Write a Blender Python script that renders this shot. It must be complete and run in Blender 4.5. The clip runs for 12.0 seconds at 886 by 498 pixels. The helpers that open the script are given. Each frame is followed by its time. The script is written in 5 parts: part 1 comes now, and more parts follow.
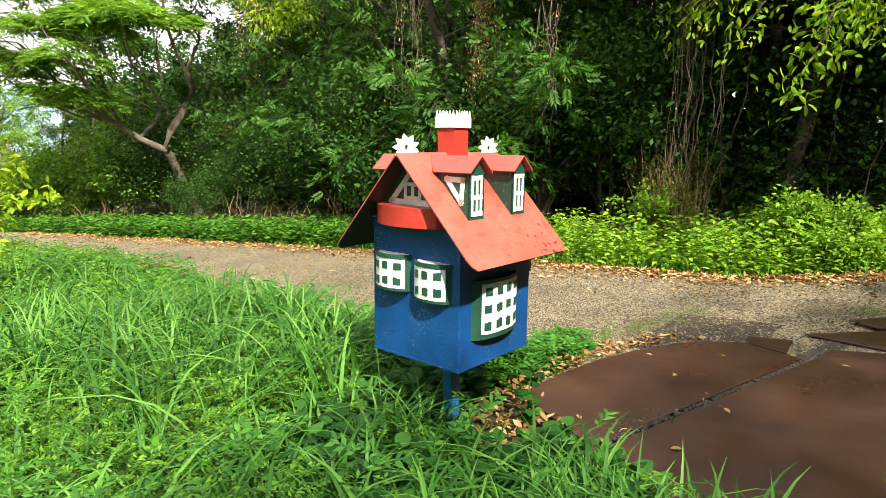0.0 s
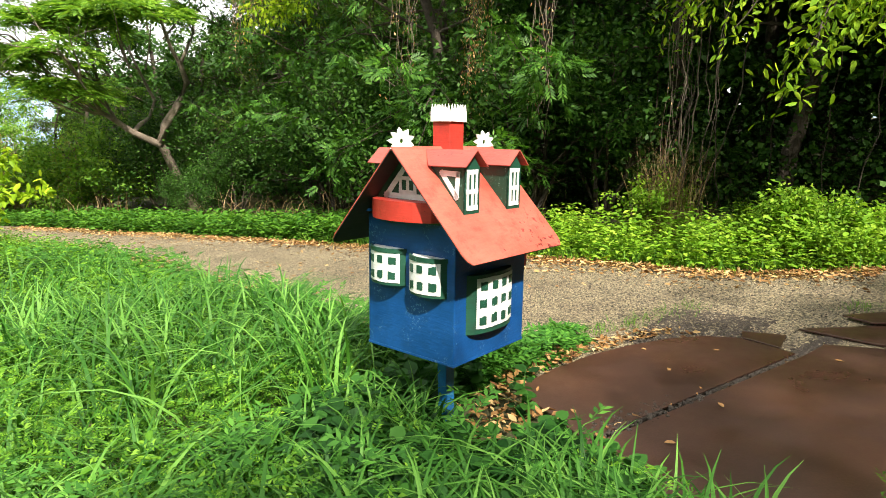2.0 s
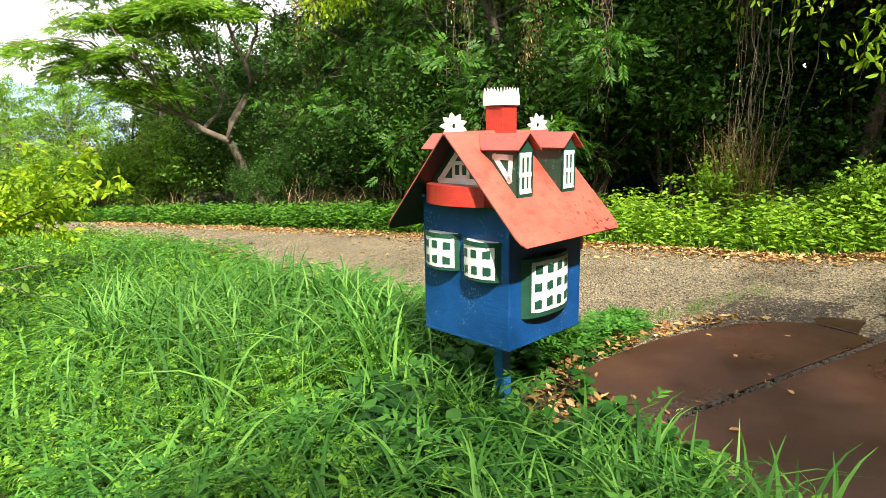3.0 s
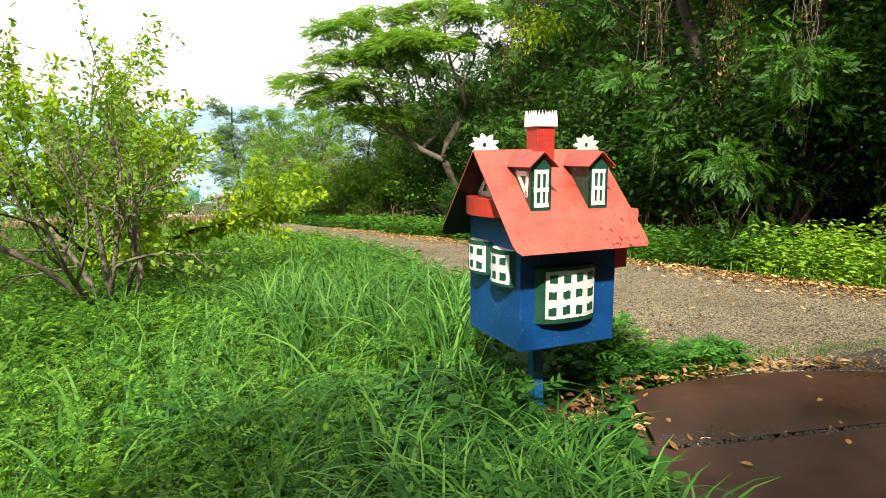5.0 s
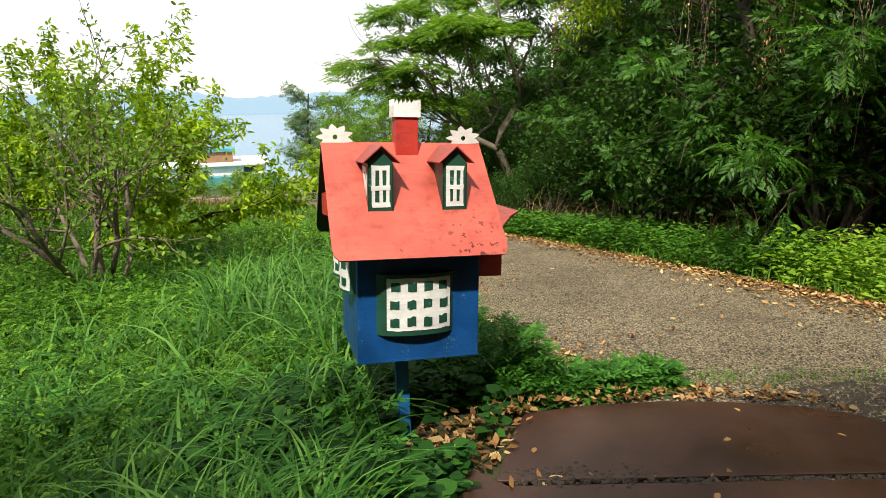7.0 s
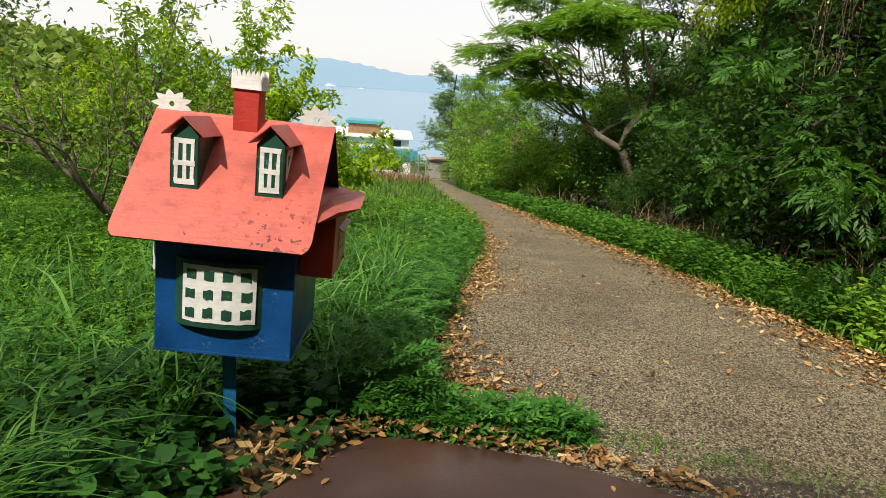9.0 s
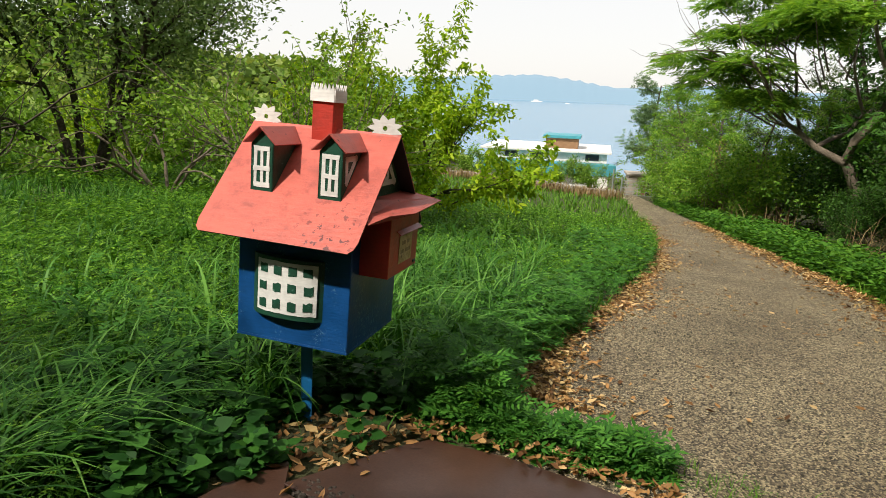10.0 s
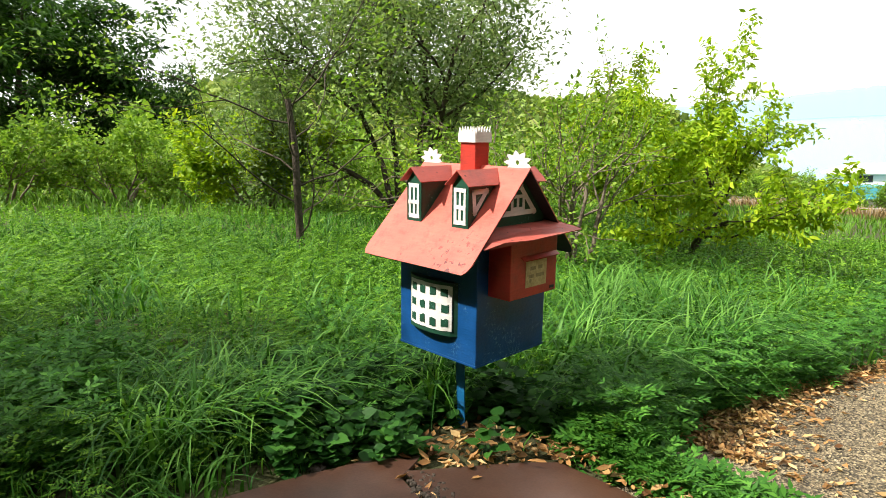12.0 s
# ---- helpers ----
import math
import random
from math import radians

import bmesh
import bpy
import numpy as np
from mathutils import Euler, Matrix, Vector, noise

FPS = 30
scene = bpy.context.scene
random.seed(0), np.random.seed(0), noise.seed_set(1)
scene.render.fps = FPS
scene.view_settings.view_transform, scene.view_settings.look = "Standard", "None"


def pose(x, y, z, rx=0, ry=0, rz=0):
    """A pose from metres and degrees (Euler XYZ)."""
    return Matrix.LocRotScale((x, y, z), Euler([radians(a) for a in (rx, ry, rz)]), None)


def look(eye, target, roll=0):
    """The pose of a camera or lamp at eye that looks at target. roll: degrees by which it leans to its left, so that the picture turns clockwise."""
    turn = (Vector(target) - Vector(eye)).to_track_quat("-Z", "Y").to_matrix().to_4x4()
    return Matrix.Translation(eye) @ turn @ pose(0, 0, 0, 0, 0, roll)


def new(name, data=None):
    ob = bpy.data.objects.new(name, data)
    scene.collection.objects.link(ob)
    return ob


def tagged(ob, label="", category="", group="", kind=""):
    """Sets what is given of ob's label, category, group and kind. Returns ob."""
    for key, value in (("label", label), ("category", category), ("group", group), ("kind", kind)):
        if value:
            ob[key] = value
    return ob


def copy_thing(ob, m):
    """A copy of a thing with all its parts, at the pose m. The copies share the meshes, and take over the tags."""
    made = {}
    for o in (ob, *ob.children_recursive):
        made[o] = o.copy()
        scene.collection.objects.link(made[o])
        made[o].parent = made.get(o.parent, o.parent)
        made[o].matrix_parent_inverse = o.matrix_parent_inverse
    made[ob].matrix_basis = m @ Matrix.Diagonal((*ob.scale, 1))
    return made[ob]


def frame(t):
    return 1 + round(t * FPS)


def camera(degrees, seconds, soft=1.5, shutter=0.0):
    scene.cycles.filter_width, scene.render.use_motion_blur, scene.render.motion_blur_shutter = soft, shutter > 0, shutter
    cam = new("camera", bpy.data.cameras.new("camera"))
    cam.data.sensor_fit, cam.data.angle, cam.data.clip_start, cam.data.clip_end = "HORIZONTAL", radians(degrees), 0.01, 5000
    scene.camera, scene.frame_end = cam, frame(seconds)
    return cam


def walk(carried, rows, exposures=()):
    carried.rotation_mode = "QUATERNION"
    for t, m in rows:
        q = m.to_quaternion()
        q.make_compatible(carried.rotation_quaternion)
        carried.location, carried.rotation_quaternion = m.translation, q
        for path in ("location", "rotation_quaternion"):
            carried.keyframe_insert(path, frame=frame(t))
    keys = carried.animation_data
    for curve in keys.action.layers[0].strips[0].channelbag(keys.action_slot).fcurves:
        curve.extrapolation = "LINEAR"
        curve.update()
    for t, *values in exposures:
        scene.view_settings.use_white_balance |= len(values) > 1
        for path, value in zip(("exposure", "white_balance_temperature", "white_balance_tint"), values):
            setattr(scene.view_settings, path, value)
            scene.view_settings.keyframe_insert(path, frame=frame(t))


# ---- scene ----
cam = camera(71.1, 12.0, soft=0.8)
PATH = [
    (0, (-1.799, -1.429, 1.572), (-0.312, -0.172, 1.117), 1.0),
    (0.5, (-1.807, -1.427, 1.57), (-0.326, -0.161, 1.118), 1.2),
    (1, (-1.803, -1.422, 1.567), (-0.317, -0.162, 1.114), 1.3),
    (1.5, (-1.798, -1.425, 1.564), (-0.304, -0.181, 1.097), 1.2),
    (2, (-1.795, -1.426, 1.567), (-0.3, -0.183, 1.097), 1.2),
    (2.5, (-1.794, -1.425, 1.563), (-0.315, -0.158, 1.107), 1.5),
    (3, (-1.787, -1.459, 1.55), (-0.432, -0.076, 1.047), -1.0),
    (3.2, (-1.796, -1.52, 1.562), (-0.491, -0.083, 1.082), -2.7),
    (4.8, (-1.335, -2.179, 1.533), (-0.516, -0.409, 1.09), -2.6),
    (5, (-1.293, -2.2, 1.537), (-0.52, -0.404, 1.116), -1.6),
    (5.5, (-1.092, -2.174, 1.563), (-0.312, -0.377, 1.163), 3.7),
    (6, (-0.824, -2.228, 1.558), (-0.012, -0.442, 1.172), -0.7),
    (6.5, (-0.526, -2.326, 1.551), (0.094, -0.47, 1.14), 2.2),
    (7, (-0.281, -2.299, 1.522), (0.241, -0.422, 1.069), -1.2),
    (7.2, (-0.17, -2.274, 1.527), (0.31, -0.397, 1.032), 0.9),
    (8.8, (0.828, -2.204, 1.527), (0.912, -0.255, 1.089), 1.0),
    (9, (0.961, -2.145, 1.53), (1.034, -0.21, 1.028), 4.0),
    (9.5, (1.205, -2.055, 1.535), (1.066, -0.108, 1.099), -0.4),
    (10, (1.506, -2.076, 1.528), (0.949, -0.218, 1.039), 2.1),
    (10.5, (1.712, -1.989, 1.522), (0.922, -0.208, 1.068), -0.8),
    (11, (1.872, -1.828, 1.535), (0.873, -0.159, 1.068), 0.2),
    (11.5, (2.105, -1.846, 1.524), (0.729, -0.462, 1.085), -1.0),
    (12, (2.271, -1.861, 1.53), (0.854, -0.5, 1.158), -2.9),
]

EXPOSURES = [(0.0, 1.15, 6800, 12), (2.5, 1.15, 6800, 12), (5.0, 0.72, 6800, 12), (7.0, 0.28, 6800, 12), (9.0, 0.05, 6800, 12), (10.5, 0.08, 6800, 12), (11.0, 0.4, 6800, 12), (11.5, 0.6, 6800, 12), (12.0, 0.9, 6800, 12)]
walk(cam, [(t, look(eye, target, roll)) for t, eye, target, roll in PATH], EXPOSURES)

# ---- light: hazy sun from behind the walker, white sky ----
SUN_EL, SUN_AZ = 49.0, -29.0   # elevation; degrees from -y towards +x
world = bpy.data.worlds.new("sky")
scene.world = world
world.use_nodes = True
wt = world.node_tree
sky = wt.nodes.new("ShaderNodeTexSky")
sky.sky_type = "NISHITA"
sky.sun_disc = False
sky.sun_elevation = radians(SUN_EL)
sky.sun_rotation = radians(180 - SUN_AZ)
sky.dust_density = 1.6
bg = wt.nodes["Background"]
bg.inputs["Strength"].default_value = 0.12
cloud = wt.nodes.new("ShaderNodeMix")
cloud.data_type = "RGBA"
cloud.inputs["Factor"].default_value = 0.78
cloud.inputs["B"].default_value = (8.6, 8.7, 8.7, 1)
wt.links.new(sky.outputs["Color"], cloud.inputs["A"])
wt.links.new(cloud.outputs["Result"], bg.inputs["Color"])
sun_data = bpy.data.lights.new("sun", "SUN")
sun_data.energy, sun_data.angle, sun_data.color = 5.0, radians(1.6), (1.0, 0.95, 0.86)
sun = new("sun", sun_data)
e, a = radians(SUN_EL), radians(SUN_AZ)
sun.matrix_world = look((0, 0, 30), (-math.sin(a) * math.cos(e) * 30, math.cos(a) * math.cos(e) * 30, 30 - math.sin(e) * 30))

rng = np.random.default_rng(7)


# ---- materials ----
def material(name):
    m = bpy.data.materials.new(name)
    m.use_nodes = True
    t = m.node_tree
    return m, t, t.nodes["Principled BSDF"]


def node(t, kind, **values):
    n = t.nodes.new(kind)
    for k, v in values.items():
        n.inputs[k].default_value = v
    return n


def coords(t, scale=1.0):
    c = t.nodes.new("ShaderNodeNewGeometry")
    mp = node(t, "ShaderNodeMapping", Scale=(scale, scale, scale))
    t.links.new(c.outputs["Position"], mp.inputs["Vector"])
    return mp.outputs["Vector"]


def noise_of(t, vec, scale, detail=4.0, rough=0.55):
    n = node(t, "ShaderNodeTexNoise", Scale=scale, Detail=detail, Roughness=rough)
    t.links.new(vec, n.inputs["Vector"])
    return n.outputs["Fac"]


def ramp(t, fac, stops):
    r = t.nodes.new("ShaderNodeValToRGB")
    while len(r.color_ramp.elements) < len(stops):
        r.color_ramp.elements.new(0.5)
    for el, (p, c) in zip(r.color_ramp.elements, stops):
        el.position = p
        el.color = (*c, 1) if len(c) == 3 else c
    t.links.new(fac, r.inputs["Fac"])
    return r.outputs["Color"]


def mix(t, fac, a, b, blend="MIX"):
    n = t.nodes.new("ShaderNodeMix")
    n.data_type, n.blend_type = "RGBA", blend
    for sock, v in (("Factor", fac), ("A", a), ("B", b)):
        if isinstance(v, (int, float)):
            n.inputs[sock].default_value = v
        elif isinstance(v, tuple):
            n.inputs[sock].default_value = (*v, 1)
        else:
            t.links.new(v, n.inputs[sock])
    return n.outputs["Result"]


def bump(t, p, height, strength, distance=0.01):
    b = node(t, "ShaderNodeBump", Strength=strength, Distance=distance)
    t.links.new(height, b.inputs["Height"])
    t.links.new(b.outputs["Normal"], p.inputs["Normal"])


def paint(name, base, dirt=(0.03, 0.025, 0.02), chips=0.0, under=(0.05, 0.02, 0.014), rough=0.42, brushed=0.5, zone=None, scuff=0.0, pale=(0.25, 0.3, 0.34), grime=0.5):
    """Hand-brushed oil paint on sheet steel: uneven coats, grime, scuffs, chipped spots."""
    m, t, p = material(name)
    v = coords(t)
    big = noise_of(t, v, 5.0, 5)
    fine = noise_of(t, v, 70.0, 3)
    dark = tuple(c * 0.66 for c in base)
    col = ramp(t, big, [(0.32, dark), (0.62, base)])
    stroke = t.nodes.new("ShaderNodeMapping")
    stroke.inputs["Scale"].default_value = (14.0, 14.0, 110.0)
    t.links.new(v, stroke.inputs["Vector"])
    brush = noise_of(t, stroke.outputs["Vector"], 1.0, 3)
    col = mix(t, 1.0, col, ramp(t, brush, [(0.3, (0.84, 0.84, 0.84)), (0.7, (1.0, 1.0, 1.0))]), "MULTIPLY")
    spots = ramp(t, noise_of(t, v, 15.0, 6, 0.7), [(0.52, (0, 0, 0)), (0.74, (grime, grime, grime))])
    col = mix(t, spots, col, dirt)
    if scuff:
        cut = 0.74 - scuff
        marks = ramp(t, noise_of(t, v, 75.0, 6, 0.72), [(cut, (0, 0, 0)), (cut + 0.05, (0.75, 0.75, 0.75))])
        where = ramp(t, noise_of(t, v, 7.0, 3), [(0.50, (0, 0, 0)), (0.62, (1, 1, 1))])
        col = mix(t, mix(t, 1.0, marks, where, "MULTIPLY"), col, pale)
    if chips:
        cut = 0.80 - chips
        mask = ramp(t, noise_of(t, v, 34.0, 5, 0.62), [(cut, (0, 0, 0)), (cut + 0.015, (1, 1, 1))])
        if zone:
            z = t.nodes.new("ShaderNodeVectorMath")
            z.operation = "DISTANCE"
            z.inputs[1].default_value = zone[:3]
            t.links.new(v, z.inputs[0])
            zr = ramp(t, z.outputs["Value"], [(zone[3] * 0.3, (1, 1, 1)), (zone[3], (0, 0, 0))])
            rest = ramp(t, noise_of(t, v, 26.0, 4, 0.6), [(0.72, (0, 0, 0)), (0.735, (1, 1, 1))])
            mask = mix(t, 1.0, mix(t, 1.0, mask, zr, "MULTIPLY"), rest, "LIGHTEN")
        col = mix(t, mask, col, under)
    t.links.new(col, p.inputs["Base Color"])
    t.links.new(ramp(t, big, [(0.3, (rough * 0.8,) * 3), (0.7, (min(1.0, rough * 1.35),) * 3)]), p.inputs["Roughness"])
    p.inputs["Specular IOR Level"].default_value = 0.4
    bump(t, p, mix(t, 0.5, brush, fine), brushed, 0.004)
    return m


def leafy(name, dark, mid, light, glow=0.35, rough=0.55, gloss=0.18):
    """Leaves: each one its own shade of green, light coming through."""
    m, t, p = material(name)
    g = t.nodes.new("ShaderNodeNewGeometry")
    col = ramp(t, g.outputs["Random Per Island"], [(0.0, dark), (0.55, mid), (1.0, light)])
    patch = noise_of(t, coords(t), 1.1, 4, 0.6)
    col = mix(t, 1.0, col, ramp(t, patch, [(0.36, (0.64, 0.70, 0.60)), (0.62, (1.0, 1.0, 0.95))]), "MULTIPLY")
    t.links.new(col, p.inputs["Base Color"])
    p.inputs["Roughness"].default_value = rough
    p.inputs["Specular IOR Level"].default_value = gloss
    tr = t.nodes.new("ShaderNodeBsdfTranslucent")
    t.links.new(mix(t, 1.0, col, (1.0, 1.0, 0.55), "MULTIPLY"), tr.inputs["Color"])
    sh = node(t, "ShaderNodeMixShader", Fac=glow)
    t.links.new(p.outputs[0], sh.inputs[1])
    t.links.new(tr.outputs[0], sh.inputs[2])
    t.links.new(sh.outputs[0], t.nodes["Material Output"].inputs["Surface"])
    return m


def mottled(name, stops, scale, rough=0.9, fine=40.0, relief=0.6, depth=0.02):
    m, t, p = material(name)
    v = coords(t)
    n1, n2 = noise_of(t, v, scale, 6), noise_of(t, v, fine, 4)
    t.links.new(ramp(t, mix(t, 0.45, n1, n2), stops), p.inputs["Base Color"])
    p.inputs["Roughness"].default_value = rough
    p.inputs["Specular IOR Level"].default_value = 0.25
    bump(t, p, n2, relief, depth)
    return m


RED = paint("roof_red_paint", (0.62, 0.112, 0.075), chips=0.22, zone=(0.47, -0.08, 1.0, 0.21), rough=0.45, grime=0.6, dirt=(0.15, 0.022, 0.016), under=(0.11, 0.016, 0.014))
RED3 = paint("weathered_red_paint", (0.42, 0.085, 0.062), chips=0.14, rough=0.55, grime=0.6, dirt=(0.13, 0.05, 0.04))
RED2 = paint("box_red_paint", (0.50, 0.045, 0.03), chips=0.10, rough=0.35, grime=0.35)
BLUE = paint("blue_paint", (0.004, 0.072, 0.245), chips=0.05, under=(0.02, 0.03, 0.05), rough=0.36, scuff=0.185, pale=(0.12, 0.26, 0.40), grime=0.3, dirt=(0.004, 0.02, 0.06))
POSTBLUE = paint("post_blue_paint", (0.01, 0.17, 0.42), chips=0.06, rough=0.4)
GREEN = paint("green_paint", (0.012, 0.078, 0.045), chips=0.05, rough=0.45, scuff=0.15, pale=(0.16, 0.33, 0.28))
WHITE = paint("white_paint", (0.88, 0.88, 0.84), dirt=(0.45, 0.45, 0.40), rough=0.5, grime=0.4, chips=0.08, under=(0.12, 0.14, 0.12))
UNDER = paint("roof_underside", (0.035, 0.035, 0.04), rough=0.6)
PAPER = mottled("aged_paper", [(0.3, (0.42, 0.30, 0.14)), (0.7, (0.62, 0.50, 0.27))], 20.0)
INK = mottled("faded_ink", [(0.3, (0.26, 0.19, 0.10)), (0.7, (0.36, 0.28, 0.15))], 60.0)
SOIL = mottled("soil", [(0.3, (0.035, 0.03, 0.016)), (0.55, (0.06, 0.065, 0.025)), (0.75, (0.09, 0.085, 0.035))], 1.2)
BARK = mottled("grey_bark", [(0.3, (0.08, 0.06, 0.042)), (0.7, (0.26, 0.215, 0.165))], 6.0, relief=1.0)
DARKBARK = mottled("dark_bark", [(0.3, (0.03, 0.024, 0.018)), (0.7, (0.10, 0.08, 0.06))], 8.0, relief=1.0)
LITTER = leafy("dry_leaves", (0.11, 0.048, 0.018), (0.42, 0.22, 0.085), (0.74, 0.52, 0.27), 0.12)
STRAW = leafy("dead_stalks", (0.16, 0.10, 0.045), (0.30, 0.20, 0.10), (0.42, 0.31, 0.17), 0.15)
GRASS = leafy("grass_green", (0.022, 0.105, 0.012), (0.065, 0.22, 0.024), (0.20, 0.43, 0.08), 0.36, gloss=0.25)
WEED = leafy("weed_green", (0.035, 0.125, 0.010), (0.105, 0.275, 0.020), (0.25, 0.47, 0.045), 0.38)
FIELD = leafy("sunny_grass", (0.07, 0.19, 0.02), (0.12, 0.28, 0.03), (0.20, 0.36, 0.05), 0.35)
# darker copy of verge_green, its shade put into the leaf colour
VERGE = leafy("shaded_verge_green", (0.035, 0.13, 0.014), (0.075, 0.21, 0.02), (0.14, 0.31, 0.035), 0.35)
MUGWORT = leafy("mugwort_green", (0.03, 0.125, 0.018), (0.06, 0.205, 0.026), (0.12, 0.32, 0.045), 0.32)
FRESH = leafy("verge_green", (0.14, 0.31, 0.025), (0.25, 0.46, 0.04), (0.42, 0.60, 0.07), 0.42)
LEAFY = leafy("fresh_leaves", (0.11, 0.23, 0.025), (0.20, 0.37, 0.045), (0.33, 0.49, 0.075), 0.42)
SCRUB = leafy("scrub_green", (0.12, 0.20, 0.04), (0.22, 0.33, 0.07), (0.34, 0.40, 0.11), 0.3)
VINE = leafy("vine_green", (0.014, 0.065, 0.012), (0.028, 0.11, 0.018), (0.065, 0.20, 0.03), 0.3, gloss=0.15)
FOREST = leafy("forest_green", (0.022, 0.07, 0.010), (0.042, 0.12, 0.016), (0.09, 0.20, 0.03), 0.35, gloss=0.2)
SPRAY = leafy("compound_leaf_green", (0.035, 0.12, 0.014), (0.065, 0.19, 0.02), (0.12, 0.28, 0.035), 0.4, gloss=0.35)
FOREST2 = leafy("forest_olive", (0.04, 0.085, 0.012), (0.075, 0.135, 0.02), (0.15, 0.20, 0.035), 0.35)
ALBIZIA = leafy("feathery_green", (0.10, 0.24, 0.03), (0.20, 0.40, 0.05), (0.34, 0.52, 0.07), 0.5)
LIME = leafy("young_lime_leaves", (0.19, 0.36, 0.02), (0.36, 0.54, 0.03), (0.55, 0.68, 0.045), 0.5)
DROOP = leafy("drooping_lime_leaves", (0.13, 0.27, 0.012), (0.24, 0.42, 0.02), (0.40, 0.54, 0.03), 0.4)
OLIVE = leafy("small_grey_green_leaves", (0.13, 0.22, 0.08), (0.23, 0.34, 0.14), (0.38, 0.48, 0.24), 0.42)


def rust_plate():
    m, t, p = material("rusted_steel")
    v = coords(t)
    n1, n2 = noise_of(t, v, 1.6, 6, 0.6), noise_of(t, v, 90.0, 4)
    t.links.new(ramp(t, mix(t, 0.25, n1, n2), [(0.3, (0.028, 0.0125, 0.0078)), (0.5, (0.05, 0.022, 0.0135)), (0.72, (0.092, 0.044, 0.028))]), p.inputs["Base Color"])
    t.links.new(ramp(t, noise_of(t, v, 2.3, 5), [(0.35, (0.24, 0.24, 0.24)), (0.6, (0.48, 0.48, 0.48))]), p.inputs["Roughness"])
    p.inputs["Specular IOR Level"].default_value = 0.45
    bump(t, p, n2, 0.25, 0.002)
    return m


def chip_seal():
    m, t, p = material("worn_chip_seal")
    v = coords(t)
    vo = node(t, "ShaderNodeTexVoronoi", Scale=105.0)
    t.links.new(v, vo.inputs["Vector"])
    bw = t.nodes.new("ShaderNodeRGBToBW")
    t.links.new(vo.outputs["Color"], bw.inputs["Color"])
    stones = ramp(t, bw.outputs[0], [(0.15, (0.033, 0.029, 0.022)), (0.5, (0.195, 0.168, 0.12)), (0.85, (0.60, 0.53, 0.38))])
    big = noise_of(t, v, 0.9, 6, 0.65)
    col = mix(t, 1.0, stones, ramp(t, big, [(0.32, (0.60, 0.53, 0.42)), (0.62, (1.0, 0.93, 0.76))]), "MULTIPLY")
    t.links.new(col, p.inputs["Base Color"])
    p.inputs["Roughness"].default_value = 0.85
    bump(t, p, vo.outputs["Distance"], 1.0, 0.016)
    return m


PLATE, ROAD = rust_plate(), chip_seal()
CHIPS = leafy("stone_chippings", (0.03, 0.027, 0.022), (0.15, 0.13, 0.095), (0.40, 0.35, 0.26), 0.0, 0.85)
GRAVEL = mottled("grey_stones", [(0.3, (0.02, 0.016, 0.012)), (0.7, (0.11, 0.09, 0.07))], 45.0)
# needle greens lightened, with distance haze put into the colour
PINE = leafy("hazed_pine_green", (0.10, 0.19, 0.09), (0.17, 0.29, 0.14), (0.26, 0.38, 0.2), 0.45)
# blue glow put into the hill colour stands in for distance haze
HAZE_GLOW, ht, hp = material("painted_haze")
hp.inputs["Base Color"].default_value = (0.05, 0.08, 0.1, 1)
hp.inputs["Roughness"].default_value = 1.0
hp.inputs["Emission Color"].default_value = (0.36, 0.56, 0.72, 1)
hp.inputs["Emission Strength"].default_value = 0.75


def simple(name, color, rough=0.6, emit=0.0):
    m, t, p = material(name)
    v = coords(t)
    t.links.new(ramp(t, noise_of(t, v, 1.5, 5), [(0.3, tuple(c * 0.82 for c in color)), (0.7, color)]), p.inputs["Base Color"])
    p.inputs["Roughness"].default_value = rough
    if emit:
        p.inputs["Emission Color"].default_value = (*color, 1)
        p.inputs["Emission Strength"].default_value = emit
    return m


# ---- mesh helpers ----
def np_mesh(name, verts, quads, mat, smooth=False):
    me = bpy.data.meshes.new(name)
    verts = np.asarray(verts, np.float32).reshape(-1, 3)
    quads = np.asarray(quads, np.int32)
    n, k = quads.shape
    me.vertices.add(len(verts))
    me.vertices.foreach_set("co", verts.ravel())
    me.loops.add(n * k)
    me.loops.foreach_set("vertex_index", quads.ravel())
    me.polygons.add(n)
    me.polygons.foreach_set("loop_start", np.arange(0, n * k, k, dtype=np.int32))
    if smooth:
        me.polygons.foreach_set("use_smooth", np.ones(n, bool))
    me.update(calc_edges=True)
    me.materials.append(mat)
    return me


def part(name, bm, mat, parent=None, label="", smooth=False):
    me = bpy.data.meshes.new(name)
    bmesh.ops.recalc_face_normals(bm, faces=bm.faces)
    bm.to_mesh(me)
    bm.free()
    me.materials.append(mat)
    if smooth:
        for f in me.polygons:
            f.use_smooth = True
    ob = new(name, me)
    if parent:
        ob.parent = parent
    if label:
        ob["label"] = label
    return ob


def np_part(name, me, parent=None, label=""):
    ob = new(name, me)
    if parent:
        ob.parent = parent
    if label:
        ob["label"] = label
    return ob


def box(x0, x1, y0, y1, z0, z1, bevel=0.0, bm=None):
    bm = bm or bmesh.new()
    r = bmesh.ops.create_cube(bm, size=1)
    bmesh.ops.scale(bm, vec=(x1 - x0, y1 - y0, z1 - z0), verts=r["verts"])
    bmesh.ops.translate(bm, vec=((x0 + x1) / 2, (y0 + y1) / 2, (z0 + z1) / 2), verts=r["verts"])
    if bevel:
        es = list({ed for v in r["verts"] for ed in v.link_edges})
        bmesh.ops.bevel(bm, geom=es, offset=bevel, segments=2, affect="EDGES", profile=0.5)
    return bm


